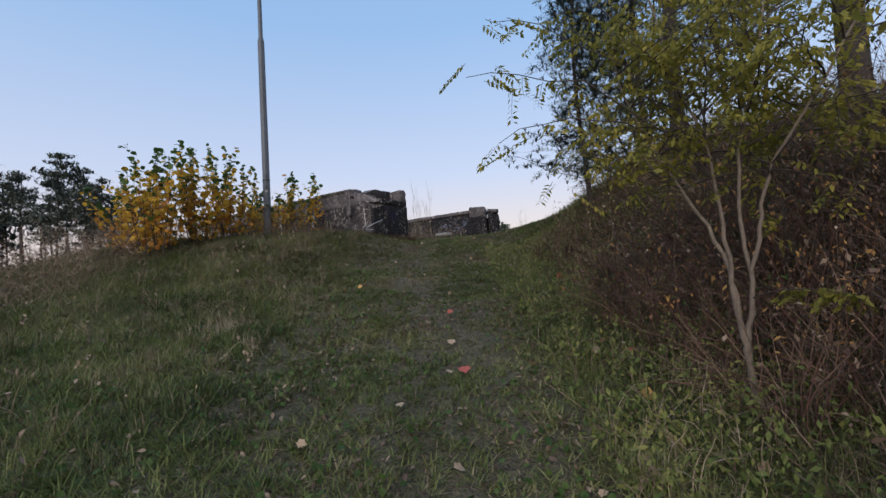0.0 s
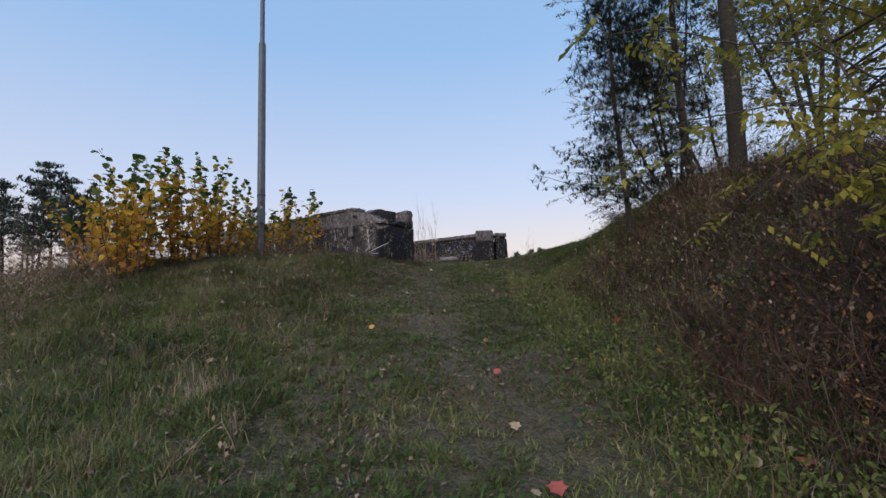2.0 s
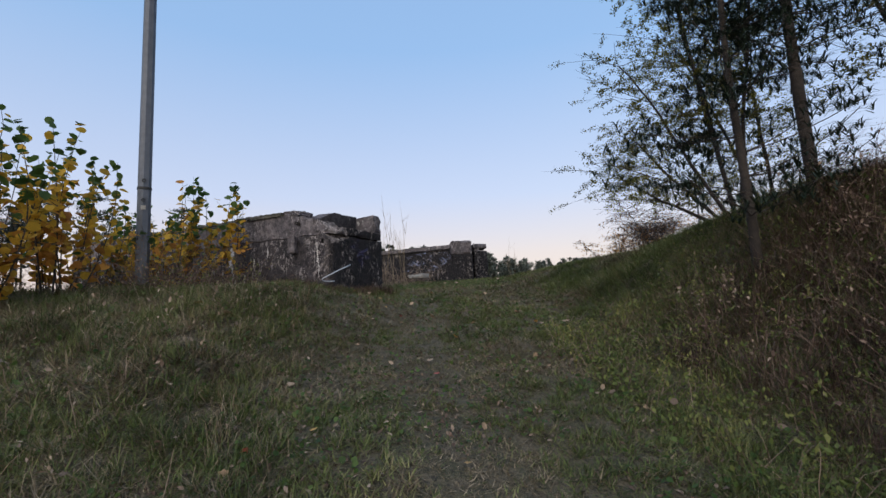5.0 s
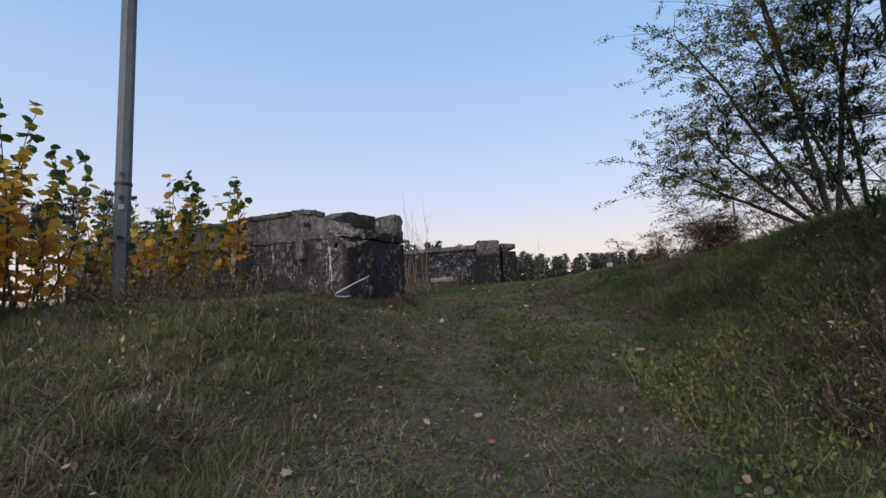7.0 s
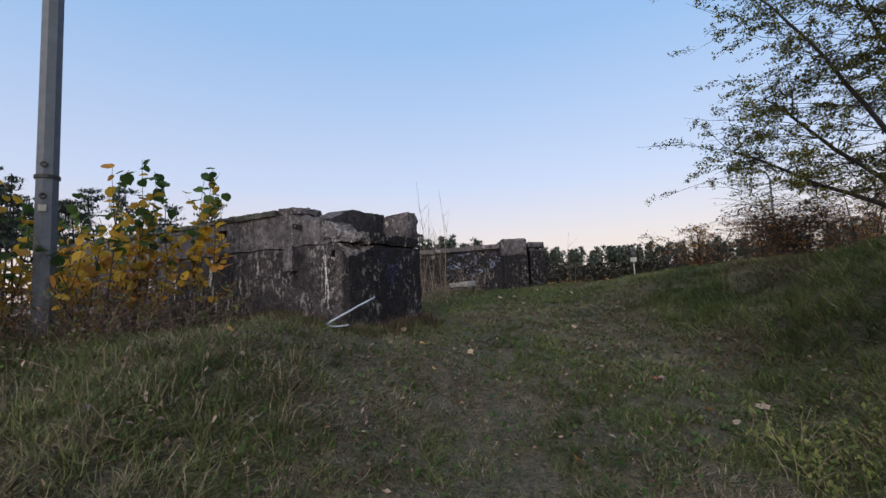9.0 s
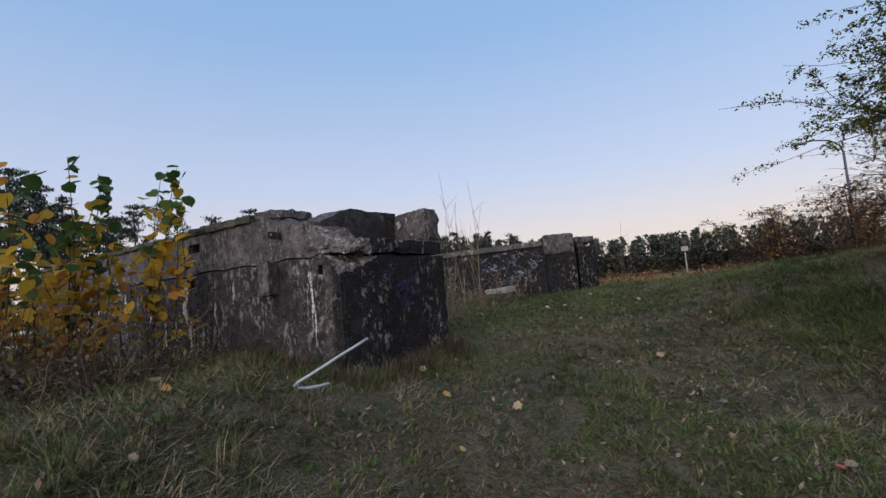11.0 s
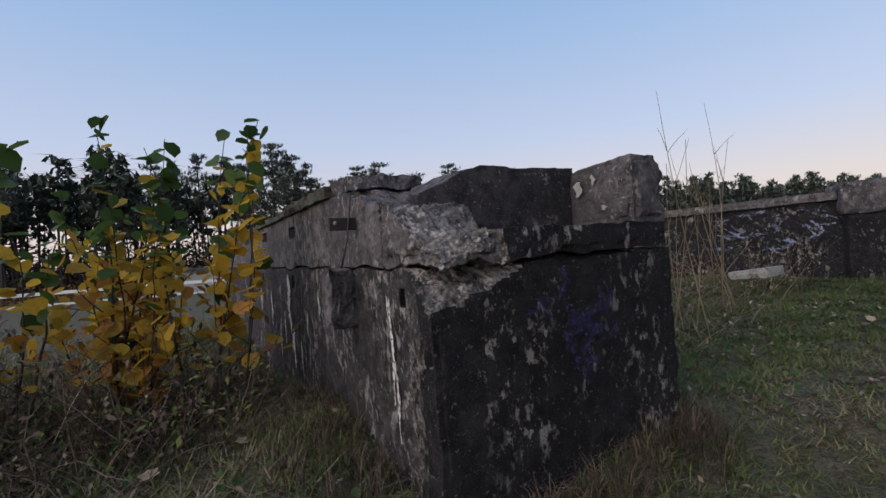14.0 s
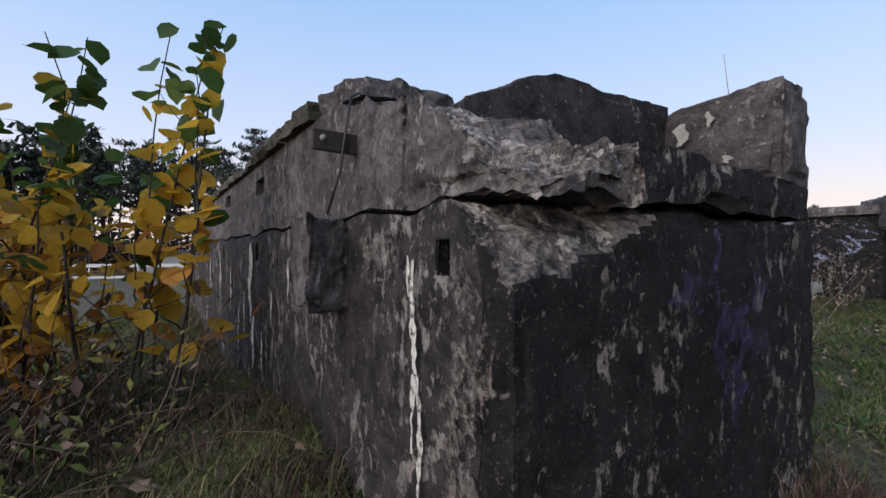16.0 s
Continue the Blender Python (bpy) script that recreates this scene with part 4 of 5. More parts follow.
# ---- trees on the bank ----
def needle_tree(x, y, height, r0, seed, first, crown_r, label, tufts=5, lean=(0, 0)):
    """A pine: trunk, whorled limbs, tufts of long needles."""
    rng = np.random.RandomState(seed)
    th = rooted("pine_tree", label, "tree", x, y, "trees on the bank", 0.1)
    z0 = gz(x, y) - 0.1
    n = 14
    t = np.linspace(0, 1, n)
    T = np.stack([x + lean[0] * t + 0.05 * np.sin(t * 5 + seed), y + lean[1] * t + 0.05 * np.cos(t * 4), z0 + height * t], 1)
    own("trunk", tubes("trunk", [(T, r0, r0 * 0.35)], BARK, 12), th, "grey-brown scaly trunk")
    limbs, spots = [], []
    h = first
    while h < 0.97:
        j = h * (n - 1)
        i = min(int(j), n - 2)
        p = T[i] + (T[i + 1] - T[i]) * (j - i)
        for _ in range(rng.randint(3, 5)):
            a = rng.rand() * 2 * np.pi
            L = crown_r * (1.05 - h) / (1.05 - first) * rng.uniform(0.6, 1.15) + 0.25
            br = bend(p, [np.cos(a), np.sin(a), 0.15], L, rng, 8, 0.10, 0.03)
            limbs.append((br, max(0.008, r0 * 0.13), 0.004))
            for q in br[2:]:
                for _ in range(tufts):
                    if rng.rand() < 0.55:
                        spots.append(q + rng.randn(3) * np.array([0.17, 0.17, 0.09]))
        h += rng.uniform(0.03, 0.06) * 6 / height
    own("branchwork", tubes("branchwork", limbs, TWIG, 5), th)["kind"] = "stuff"
    S = np.repeat(np.array(spots), 10, 0)
    m = len(S)
    own("crown", blades("crown", S[:, 0], S[:, 1], 0.09 + 0.07 * rng.rand(m), np.full(m, 0.013), 0.6 + 1.2 * rng.rand(m), NEEDLE, rng, S[:, 2] + rng.randn(m) * 0.015), th, "dark blue-green needles")


def leafy_tree(x, y, goals, r0, seed, leaf, label, reach, count, material_, name="birch_tree", category="tree", sub=7, lowest=0.3, lift=0.0):
    """A many-stemmed broadleaf with small sparse leaves."""
    rng = np.random.RandomState(seed)
    th = rooted(name, label, category, x, y, "trees on the bank" if category == "tree" else "autumn shrubs", 0.08)
    z0 = gz(x, y) - 0.08
    stems, limbs, twigs, pts = [], [], [], []
    for g in goals:
        n = 12
        t = np.linspace(0, 1, n)[:, None]
        P = np.array([x, y, z0]) * (1 - t) + np.array(g) * t + np.cumsum(rng.randn(n, 3) * 0.03, 0) * t
        stems.append((P, r0, r0 * 0.3))
        for i in range(int(n * lowest), n):
            for _ in range(sub):
                a = rng.rand() * 2 * np.pi
                L = reach * rng.uniform(0.35, 1.0)
                br = bend(P[i], [np.cos(a), np.sin(a), 0.35], L, rng, 9, 0.09, lift)
                limbs.append((br, r0 * 0.16, 0.002))
                for q in br[3::2]:
                    tw = bend(q, [rng.randn(), rng.randn(), 0.1 + lift * 4], rng.uniform(0.3, 0.65), rng, 6, 0.12, -0.05)
                    twigs.append((tw, 0.0035, 0.0012))
                    pts.extend(tw[1:])
    pts = np.array(pts)
    pick = pts[rng.randint(0, len(pts), count)] + rng.randn(count, 3) * 0.035
    for st in stems:
        own("trunk", tubes("trunk", [st], BARK, 8), th)
    own("branchwork", tubes("branchwork", limbs, TWIG, 4), th)["kind"] = "stuff"
    own("twigwork", tubes("twigwork", twigs, TWIG, 3), th)["kind"] = "stuff"
    own("crown", leaf_set("crown", pick, leaf * (0.6 + 0.8 * rng.rand(count)), material_, rng, "slim", 0.4), th, "small sparse autumn leaves")


needle_tree(0.22, 8.40, 13.0, 0.125, 31, 0.36, 2.4, "tall pine with a bare grey trunk on the bank", 4)
needle_tree(2.55, 8.5, 13.0, 0.21, 32, 0.40, 2.2, "tall thick-trunked pine standing in dark undergrowth", 4)
needle_tree(-1.45, 8.8, 4.6, 0.055, 33, 0.16, 1.3, "young dark pine with low spreading limbs", 7)
needle_tree(-0.39, 10.06, 6.6, 0.08, 34, 0.25, 1.5, "young dark pine in the thicket on the bank", 7)
leafy_tree(-0.55, 12.9, [(-1.5, 12.7, 10.0), (-1.2, 13.8, 9.5), (-2.4, 14.6, 6.2), (-2.2, 13.8, 7.8), (0.0, 12.4, 9.5), (-2.7, 14.9, 5.4)], 0.045, 41, 0.050, "many-stemmed birch with sparse olive autumn leaves", 2.0, 44000, LEAF_OLIVE, lift=-0.02, sub=5, lowest=0.36)
leafy_tree(1.7, 10.9, [(1.2, 10.6, 9.0), (2.4, 11.2, 9.5), (0.9, 11.6, 8.0)], 0.05, 45, 0.06, "dark-stemmed birch with olive leaves behind the pines", 1.7, 12000, LEAF_OLIVE, lowest=0.45)
leafy_tree(0.6, 14.6, [(-1.0, 15.0, 8.5), (0.3, 14.8, 9.0)], 0.05, 42, 0.055, "slender birch with thin yellowing crown", 2.0, 12000, LEAF_OLIVE)
leafy_tree(0.9, 7.0, [(1.2, 6.6, 6.0), (0.6, 7.2, 6.5)], 0.035, 44, 0.05, "thin young birch among weeds on the bank", 1.3, 4500, LEAF_OLIVE)
leafy_tree(-1.9, 14.6, [(-2.3, 14.4, 4.5), (-1.6, 15.0, 4.3), (-2.1, 15.2, 4.2)], 0.02, 43, 0.06, "low rust-brown shrub at the end of the bank", 0.8, 2000, RUSSET, "autumn_shrub", "shrub", 8, 0.1)

# ---- dead stalks by the second wall ----
def stalks(x, y, tops, label, seed):
    rng = np.random.RandomState(seed)
    th = rooted("dead_stalks", label, "weeds", x, y, "tall dead weeds")
    runs = []
    for tx, ty, tz in tops:
        bx, by = x + rng.randn() * 0.12, y + rng.randn() * 0.12
        t = np.linspace(0, 1, 9)[:, None]
        P = np.array([bx, by, gz(bx, by) - 0.03]) * (1 - t) + np.array([tx, ty, tz]) * t + np.sin(t * 3) * rng.randn(3) * 0.04
        runs.append((P, 0.006, 0.002))
        for _ in range(4):
            runs.append((bend(P[rng.randint(3, 7)], [rng.randn(), rng.randn(), 2.0], rng.uniform(0.2, 0.6), rng, 5, 0.08), 0.003, 0.0012))
    for q in range(0, len(runs), 5):
        own("stalk", tubes("stalk", runs[q:q + 5], STRAW, 4), th)


stalks(-8.0, 12.9, [(-8.04, 12.78, 5.24), (-7.9, 12.95, 4.75), (-8.15, 13.1, 4.6), (-7.8, 12.7, 4.4)], "tall thin pale dead stalks behind the ruin", 3)
stalks(-8.2, 14.1, [(-8.2, 14.08, 5.34), (-8.05, 14.3, 4.9), (-8.35, 14.0, 4.7), (-8.1, 13.9, 4.5), (-8.5, 14.4, 4.6)], "tall pale dead stalks between the two walls", 5)
stalks(-9.0, 14.6, [(-9.1, 14.5, 4.7), (-8.9, 14.8, 4.5), (-9.3, 14.7, 4.4)], "short dead stalks between the two walls", 6)
stalks(-6.3, 19.4, [(-6.3, 19.4, 4.8), (-6.2, 19.6, 4.4), (-6.5, 19.5, 4.3)], "thin dead stalks beside the farther pillar", 8)

# ---- grass ----
def scatter(n, u0, u1, v0, v1, rng):
    return rng.uniform(u0, u1, n), rng.uniform(v0, v1, n)


def clear_of_walls(x, y):
    inside1 = (x < -7.17) & (x > FAR) & (y > wall_y(x)) & (y < wall_y(x) + 1.55)
    inside2 = (y > 16.6 - 0.11 * (x + 7.6)) & (y < 17.2 - 0.11 * (x + 7.6)) & (x < -7.0)
    return ~(inside1 | inside2)


def turf(name, n, seed, material_, kind):
    rng = np.random.RandomState(seed)
    u, v = scatter(n, -2.5, 19.5, -7.5, 6.5, rng)
    x, y = xy_of(u, v)
    toe = 1.15 + 0.1 * np.clip(u, 0, 12)
    drift = vnoise(x * 1.1 + 11, y * 1.1)
    clump = vnoise(x * 5 + 3, y * 5 + 8)
    tuft = vnoise(x * 13 + 5, y * 13 + 1)
    worn = np.exp(-((v - 0.25 - 0.25 * np.sin(u * 0.6)) / 0.4) ** 2) * ss(14.5, 11.5, u)
    worn = worn * (0.4 + 0.6 * ss(2.0, 4.2, u))
    bankness = ss(0.0, 1.3, v - toe) * ss(15, 11, u)
    left = ss(-0.6, -1.9, v)
    if kind == "green":
        keep = (0.22 + 0.40 * ss(6.0, 3.5, u) + 0.85 * ss(0.35, 0.62, drift)) * (1 - 0.55 * worn) * (1 - 0.45 * bankness * ss(9, 5, u)) * (0.4 + 0.8 * clump) * (1 + 0.3 * left) * (1 + 0.4 * ss(5.5, 3.5, u))
        h = 0.045 + 0.05 * rng.rand(n) + left * 0.07 * rng.rand(n) * (0.4 + clump) + bankness * 0.09
        h = h * (1 - 0.4 * worn)
    else:
        keep = (0.25 + 0.6 * ss(0.6, 0.35, drift)) * (1 + 0.5 * worn) * (0.45 + 0.7 * (1 - clump)) * (1 - 0.3 * bankness) * (1 - 0.8 * left * ss(8, 5, u)) * (0.4 + 0.6 * ss(3.0, 5.5, u)) * (1 - 0.55 * ss(9.8, 11.4, u) * ss(0.2, -0.8, v)) * (1 + 0.55 * ss(4, 6, u) * ss(12, 10, u))
        h = 0.04 + 0.05 * rng.rand(n) + left * 0.12 * rng.rand(n) + bankness * 0.16 * rng.rand(n)
        h = h * (1 - 0.4 * worn)
    keep = keep * (0.12 + 1.4 * ss(0.28, 0.6, tuft))
    h = h * (0.55 + 0.9 * tuft)
    ok = (rng.rand(n) < keep) & clear_of_walls(x, y)
    x, y, h = x[ok], y[ok], h[ok]
    m = len(x)
    lean = 0.4 + 1.0 * rng.rand(m) if kind == "green" else 0.6 + 1.1 * rng.rand(m)
    ob = put(name, short_blades(name, x, y, h * 1.1, 0.006 + 0.007 * rng.rand(m), lean, material_, rng))
    return tagged(ob, "short damp green grass over the slope" if kind == "green" else "flattened dry straw-coloured grass on the slope", "grass", kind="stuff")


turf("grass", 1250000, 51, GRASS, "green")
turf("dry_grass", 950000, 52, STRAW, "dry")


def field_grass(name, n, seed, material_, label):
    """Rough grass round about, beyond the close turf."""
    rng = np.random.RandomState(seed)
    u, v = rng.uniform(-9, 34, n), rng.uniform(-22, 17, n)
    ok = (u < -2.3) | (u > 19.3) | (v < -7.3) | (v > 6.3)
    x, y = xy_of(u[ok], v[ok])
    m = len(x)
    ob = put(name, short_blades(name, x, y, 0.08 + 0.14 * rng.rand(m), 0.012 + 0.014 * rng.rand(m), 0.3 + rng.rand(m), material_, rng))
    return tagged(ob, label, "grass", kind="stuff")


field_grass("field_grass", 210000, 55, GRASS, "rough green grass round the mound")
field_grass("field_straw", 150000, 56, STRAW, "rough faded grass round the mound")


def tall_tufts(name, n, seed, material_, where, h0, h1, label, per=26, w=0.005):
    """Loose tussocks of long blades."""
    rng = np.random.RandomState(seed)
    u, v = where(rng, n)
    x, y = xy_of(u, v)
    ok = clear_of_walls(x, y)
    x, y = x[ok], y[ok]
    k = len(x)
    hh = rng.uniform(h0, h1, k)
    X, Y, H = np.repeat(x, per), np.repeat(y, per), np.repeat(hh, per)
    m = len(X)
    X, Y = X + rng.randn(m) * 0.05, Y + rng.randn(m) * 0.05
    ob = put(name, blades(name, X, Y, H * rng.uniform(0.5, 1.1, m), w * rng.uniform(0.6, 1.2, m), 0.3 + 0.9 * rng.rand(m), material_, rng))
    return tagged(ob, label, "grass", kind="stuff")


def left_side(rng, n):
    u = rng.uniform(2, 10.8, n)
    return u, -0.75 - 0.7 * vnoise(u * 0.8, u * 0 + 2.0) - 4.8 * rng.rand(n) ** 0.9


def wall_foot(rng, n):
    t = rng.rand(n)
    x = np.where(t < 0.68, rng.uniform(-14, -7.2, n), -7.08 + rng.randn(n) * 0.09)
    y = np.where(t < 0.68, wall_y(x) - 0.06 - abs(rng.randn(n)) * 0.22, rng.uniform(9.4, 11.3, n))
    return uv_of(x, y)


def bank_side(rng, n):
    u = rng.uniform(0.0, 10.0, n)
    return u, 1.3 + 0.1 * u + 3.6 * rng.rand(n)


def brown_side(rng, n):
    u = 8.2 * rng.rand(n)
    return u, 1.55 + 0.1 * u + 3.3 * rng.rand(n) ** 0.85


def green_bank(rng, n):
    u = 9.6 - 9.2 * rng.rand(n) ** 1.35
    return u, 0.75 + 0.1 * u + (0.8 + 0.36 * u) * rng.rand(n) ** 1.2


tall_tufts("tussock_grass", 1250, 61, GRASS, left_side, 0.14, 0.26, "long green tussock grass on the mound")
tall_tufts("dry_tussocks", 480, 62, STRAW, left_side, 0.14, 0.30, "long faded tussock grass on the mound")
tall_tufts("wall_foot_grass", 260, 63, BROWN, wall_foot, 0.12, 0.32, "dry long grass along the foot of the wall")
tall_tufts("wall_foot_greens", 420, 65, GRASS, wall_foot, 0.08, 0.20, "green grass along the foot of the wall")
tall_tufts("bank_grass", 3000, 64, BROWN, brown_side, 0.15, 0.42, "long brown dead grass hanging on the bank", 24, 0.006)
tall_tufts("bank_straw", 420, 67, STRAW, bank_side, 0.12, 0.32, "faded straw tufts on the bank", 20)
tall_tufts("bank_greens", 1500, 66, GRASS, green_bank, 0.10, 0.25, "green grass patches on the bank", 22)


def bank_weeds(name, n, seed, where, h0, h1, label, leafy=1.2, material_=None, stem=None):
    """Brown bramble and weed stems with withered leaves."""
    rng = np.random.RandomState(seed)
    u, v = where(rng, n)
    x, y = xy_of(u, v)
    z = ground_z(x, y)
    runs, pts = [], []
    for i in range(n):
        L = rng.uniform(h0, h1)
        P = bend((x[i], y[i], z[i] - 0.02), [rng.randn() * 0.6, rng.randn() * 0.6, 1.2], L, rng, 6, 0.18, -0.10)
        runs.append((P, 0.0035, 0.0012))
        for p in P[2:]:
            for _ in range(rng.poisson(leafy)):
                pts.append(p + rng.randn(3) * 0.03)
    th = put(name, tubes(name, runs, stem or WEED, 3))
    tagged(th, label, "weeds", kind="stuff")
    k = len(pts)
    lv = put(name + "_leaves", leaf_set(name, pts, 0.016 + 0.044 * rng.rand(k) ** 2, material_ or WEED, rng, "slim", 0.6))
    tagged(lv, "small withered leaves on the bank weeds", "weeds", kind="stuff")


def bramble_zone(rng, n):
    u = 0.3 + 8.2 * rng.rand(n) ** 1.15
    return u, 1.75 + 0.1 * u + 3.3 * rng.rand(n) ** 0.8


def thick_zone(rng, n):
    return rng.uniform(0.8, 4.5, n), 2.05 + 2.4 * rng.rand(n)


def red_zone(rng, n):
    return rng.uniform(1.5, 4.2, n), 1.75 + 1.4 * rng.rand(n)


bank_weeds("bank_weeds", 3300, 71, bramble_zone, 0.25, 0.8, "tangled brown dead weeds and brambles on the bank", 1.1, BROWN, BROWN)
bank_weeds("bank_withered_weeds", 1300, 79, bramble_zone, 0.3, 0.75, "withered pale weeds with curled leaves on the bank", 1.5, WEED, BROWN)
bank_weeds("thicket", 1500, 72, thick_zone, 0.4, 1.2, "dense dark bramble thicket beside the track", 1.2, RUSSET, TWIG)
bank_weeds("red_stalks", 1100, 70, red_zone, 0.35, 0.9, "upright red-brown dead stalks at the bank foot", 0.5, BROWN, REDSTEM)
bank_weeds("bank_leaves", 420, 68, bramble_zone, 0.2, 0.6, "scattered green bramble shoots on the bank", 2.0, LEAF_GREEN, BROWN)
bank_weeds("mound_weeds", 500, 73, left_side, 0.15, 0.45, "withered brown weeds on the mound", 1.5)


def scrub_behind(rng, n):
    return rng.uniform(4, 13, n), -5.0 - 3.0 * rng.rand(n)


bank_weeds("edge_scrub", 1800, 74, scrub_behind, 0.4, 1.1, "brown scrub along the edge of the mound", 2.0)


def hazel_foot(rng, n):
    x = rng.uniform(-11.0, -8.35, n)
    return uv_of(x, rng.uniform(7.4, 9.15, n))


bank_weeds("hazel_weeds", 900, 76, hazel_foot, 0.3, 0.95, "brown and olive weeds under the hazels", 2.0, BROWN, BROWN)
bank_weeds("hazel_greens", 380, 77, hazel_foot, 0.25, 0.8, "olive-green weeds under the hazels", 3.0, HERB)
bank_weeds("bank_herbs", 3600, 78, green_bank, 0.10, 0.36, "low green and yellowing herbs on the bank", 3.0, HERB)


def between_walls(rng, n):
    x = rng.uniform(-13, -7.7, n)
    return uv_of(x, rng.uniform(12.2, 16.0, n))


bank_weeds("wall_weeds", 900, 75, between_walls, 0.3, 0.9, "brown weeds between the two walls", 1.5)

# ---- fallen leaves ----
RED_LEAF = plain_material("red_fallen_leaf", (0.22, 0.04, 0.03), (0.38, 0.09, 0.065), 40, 0.7)
TAN_LEAF = plain_material("tan_fallen_leaf", (0.20, 0.135, 0.085), (0.38, 0.29, 0.20), 40, 0.8)
GOLD_LEAF = plain_material("gold_fallen_leaf", (0.30, 0.16, 0.04), (0.46, 0.28, 0.09), 40, 0.7)
lrng = np.random.RandomState(81)


def fallen(x, y, size, mat, label):
    me = leaf_set("fallen_leaf", [(0, 0, 0)], [size], mat, lrng, "lobed", 0.0)
    ob = put("fallen_leaf", me)
    ob.location = (x, y, gz(x, y) + 0.045)
    tagged(ob, label, "leaf", "fallen leaves")


for x, y, s, m, lab in ((-1.36, 2.83, 0.13, RED_LEAF, "red lobed leaf fallen on the grass"), (-1.76, 3.39, 0.10, TAN_LEAF, "pale tan leaf fallen on the grass"), (-0.10, 2.75, 0.12, GOLD_LEAF, "golden lobed leaf fallen at the bank foot"),
                        (-0.89, 3.03, 0.10, TAN_LEAF, "pale tan leaf fallen on the grass"), (-1.41, 6.08, 0.15, RED_LEAF, "faded red leaf fallen at the bank foot"), (-5.43, 9.41, 0.11, TAN_LEAF, "pale tan leaf fallen on the grass"),
                        (-6.75, 6.87, 0.15, TAN_LEAF, "pale curled leaf fallen on the mound"), (-7.28, 6.97, 0.14, GOLD_LEAF, "golden leaf fallen on the mound"), (-7.32, 7.89, 0.10, TAN_LEAF, "pale tan leaf fallen on the mound"),
                        (-3.52, 9.65, 0.14, TAN_LEAF, "pale tan leaf fallen on the grass"), (-5.14, 11.40, 0.09, TAN_LEAF, "pale tan leaf fallen on the grass"), (-6.27, 12.21, 0.08, TAN_LEAF, "pale tan leaf fallen on the grass"), (-8.31, 8.69, 0.11, TAN_LEAF, "pale tan leaf fallen on the mound"),
                        (-0.25, 3.45, 0.12, RED_LEAF, "dull red leaf fallen at the bank foot"), (-0.48, 3.62, 0.10, RED_LEAF, "dull red leaf fallen at the bank foot"), (0.05, 2.3, 0.12, TAN_LEAF, "pale tan leaf fallen at the bank foot")):
    fallen(x, y, s * 0.85, m, lab)
for _ in range(70):
    u, v = lrng.uniform(1, 16), lrng.uniform(-2.2, 2.4)
    x, y = xy_of(u, v)
    if bool(clear_of_walls(np.array([x]), np.array([y]))[0]):
        fallen(x, y, lrng.uniform(0.045, 0.085), [TAN_LEAF, TAN_LEAF, GOLD_LEAF, RED_LEAF][lrng.randint(4)], "small withered leaf fallen on the grass")



def ground_litter(name, n, seed, mat, lo, hi, v0, v1, label, flat=0.0, raise_=0.03):
    """Bits of leaf lying about on the turf."""
    rng = np.random.RandomState(seed)
    u, v = rng.uniform(0.3, 17, n), v0 + (v1 - v0) * rng.rand(n)
    x, y = xy_of(u, v)
    ok = clear_of_walls(x, y) & (vnoise(x * 2.3, y * 2.3 + 4) > 0.35)
    x, y = x[ok], y[ok]
    m = len(x)
    P = np.stack([x, y, ground_z(x, y) + raise_ * rng.rand(m) + 0.01], 1)
    ob = put(name, leaf_set(name, P, rng.uniform(lo, hi, m), mat, rng, "slim" if flat else "round", flat))
    tagged(ob, label, "leaf litter", kind="stuff")


ground_litter("brown_litter", 15000, 83, BROWN, 0.02, 0.05, -2.5, 4.5, "small brown leaf litter in the turf", 0.1)
ground_litter("straw_litter", 9000, 84, WEED, 0.02, 0.055, -2.0, 4.0, "pale dry leaf bits in the turf", 0.1)
ground_litter("bank_foot_leaves", 320, 86, WEED, 0.028, 0.06, 1.2, 3.2, "curled pale leaves at the bank foot", 0.0, 0.10)
ground_litter("low_herbs", 16000, 85, LEAF_GREEN, 0.015, 0.04, -4.0, 3.2, "low round-leaved herbs in the turf", 0.0, 0.06)

# ---- distance ----
def far_pine_mesh(seed, height, twod=False):
    rng = np.random.RandomState(seed)
    n = 8
    t = np.linspace(0, 1, n)
    T = np.stack([0.25 * np.sin(t * 3 + seed), 0.25 * np.cos(t * 2.5 + seed), height * t], 1)
    runs = [(T, 0.16, 0.05)]
    cl = []
    h = rng.uniform(0.50, 0.66)
    while h < 1.0:
        for _ in range(rng.randint(2, 4)):
            a = rng.rand() * 2 * np.pi
            L = (0.4 + 1.7 * math.sin(math.pi * min(1, (h - 0.25) / 0.8))) * rng.uniform(0.5, 1.1)
            p = np.array([np.interp(h, t, T[:, 0]), np.interp(h, t, T[:, 1]), height * h])
            br = bend(p, [np.cos(a), np.sin(a), 0.25], L, rng, 5, 0.1, 0.03)
            runs.append((br, 0.05, 0.02))
            for q in br[2:]:
                for _ in range(5):
                    cl.append(q + rng.randn(3) * np.array([0.30, 0.30, 0.10]))
        h += rng.uniform(0.03, 0.07)
    for _ in range(4):
        h = rng.uniform(0.2, 0.45)
        a = rng.rand() * 2 * np.pi
        runs.append((bend((0, 0, height * h), [np.cos(a), np.sin(a), -0.1], rng.uniform(0.6, 1.5), rng, 4, 0.1), 0.03, 0.01))
    return runs, np.array(cl), rng


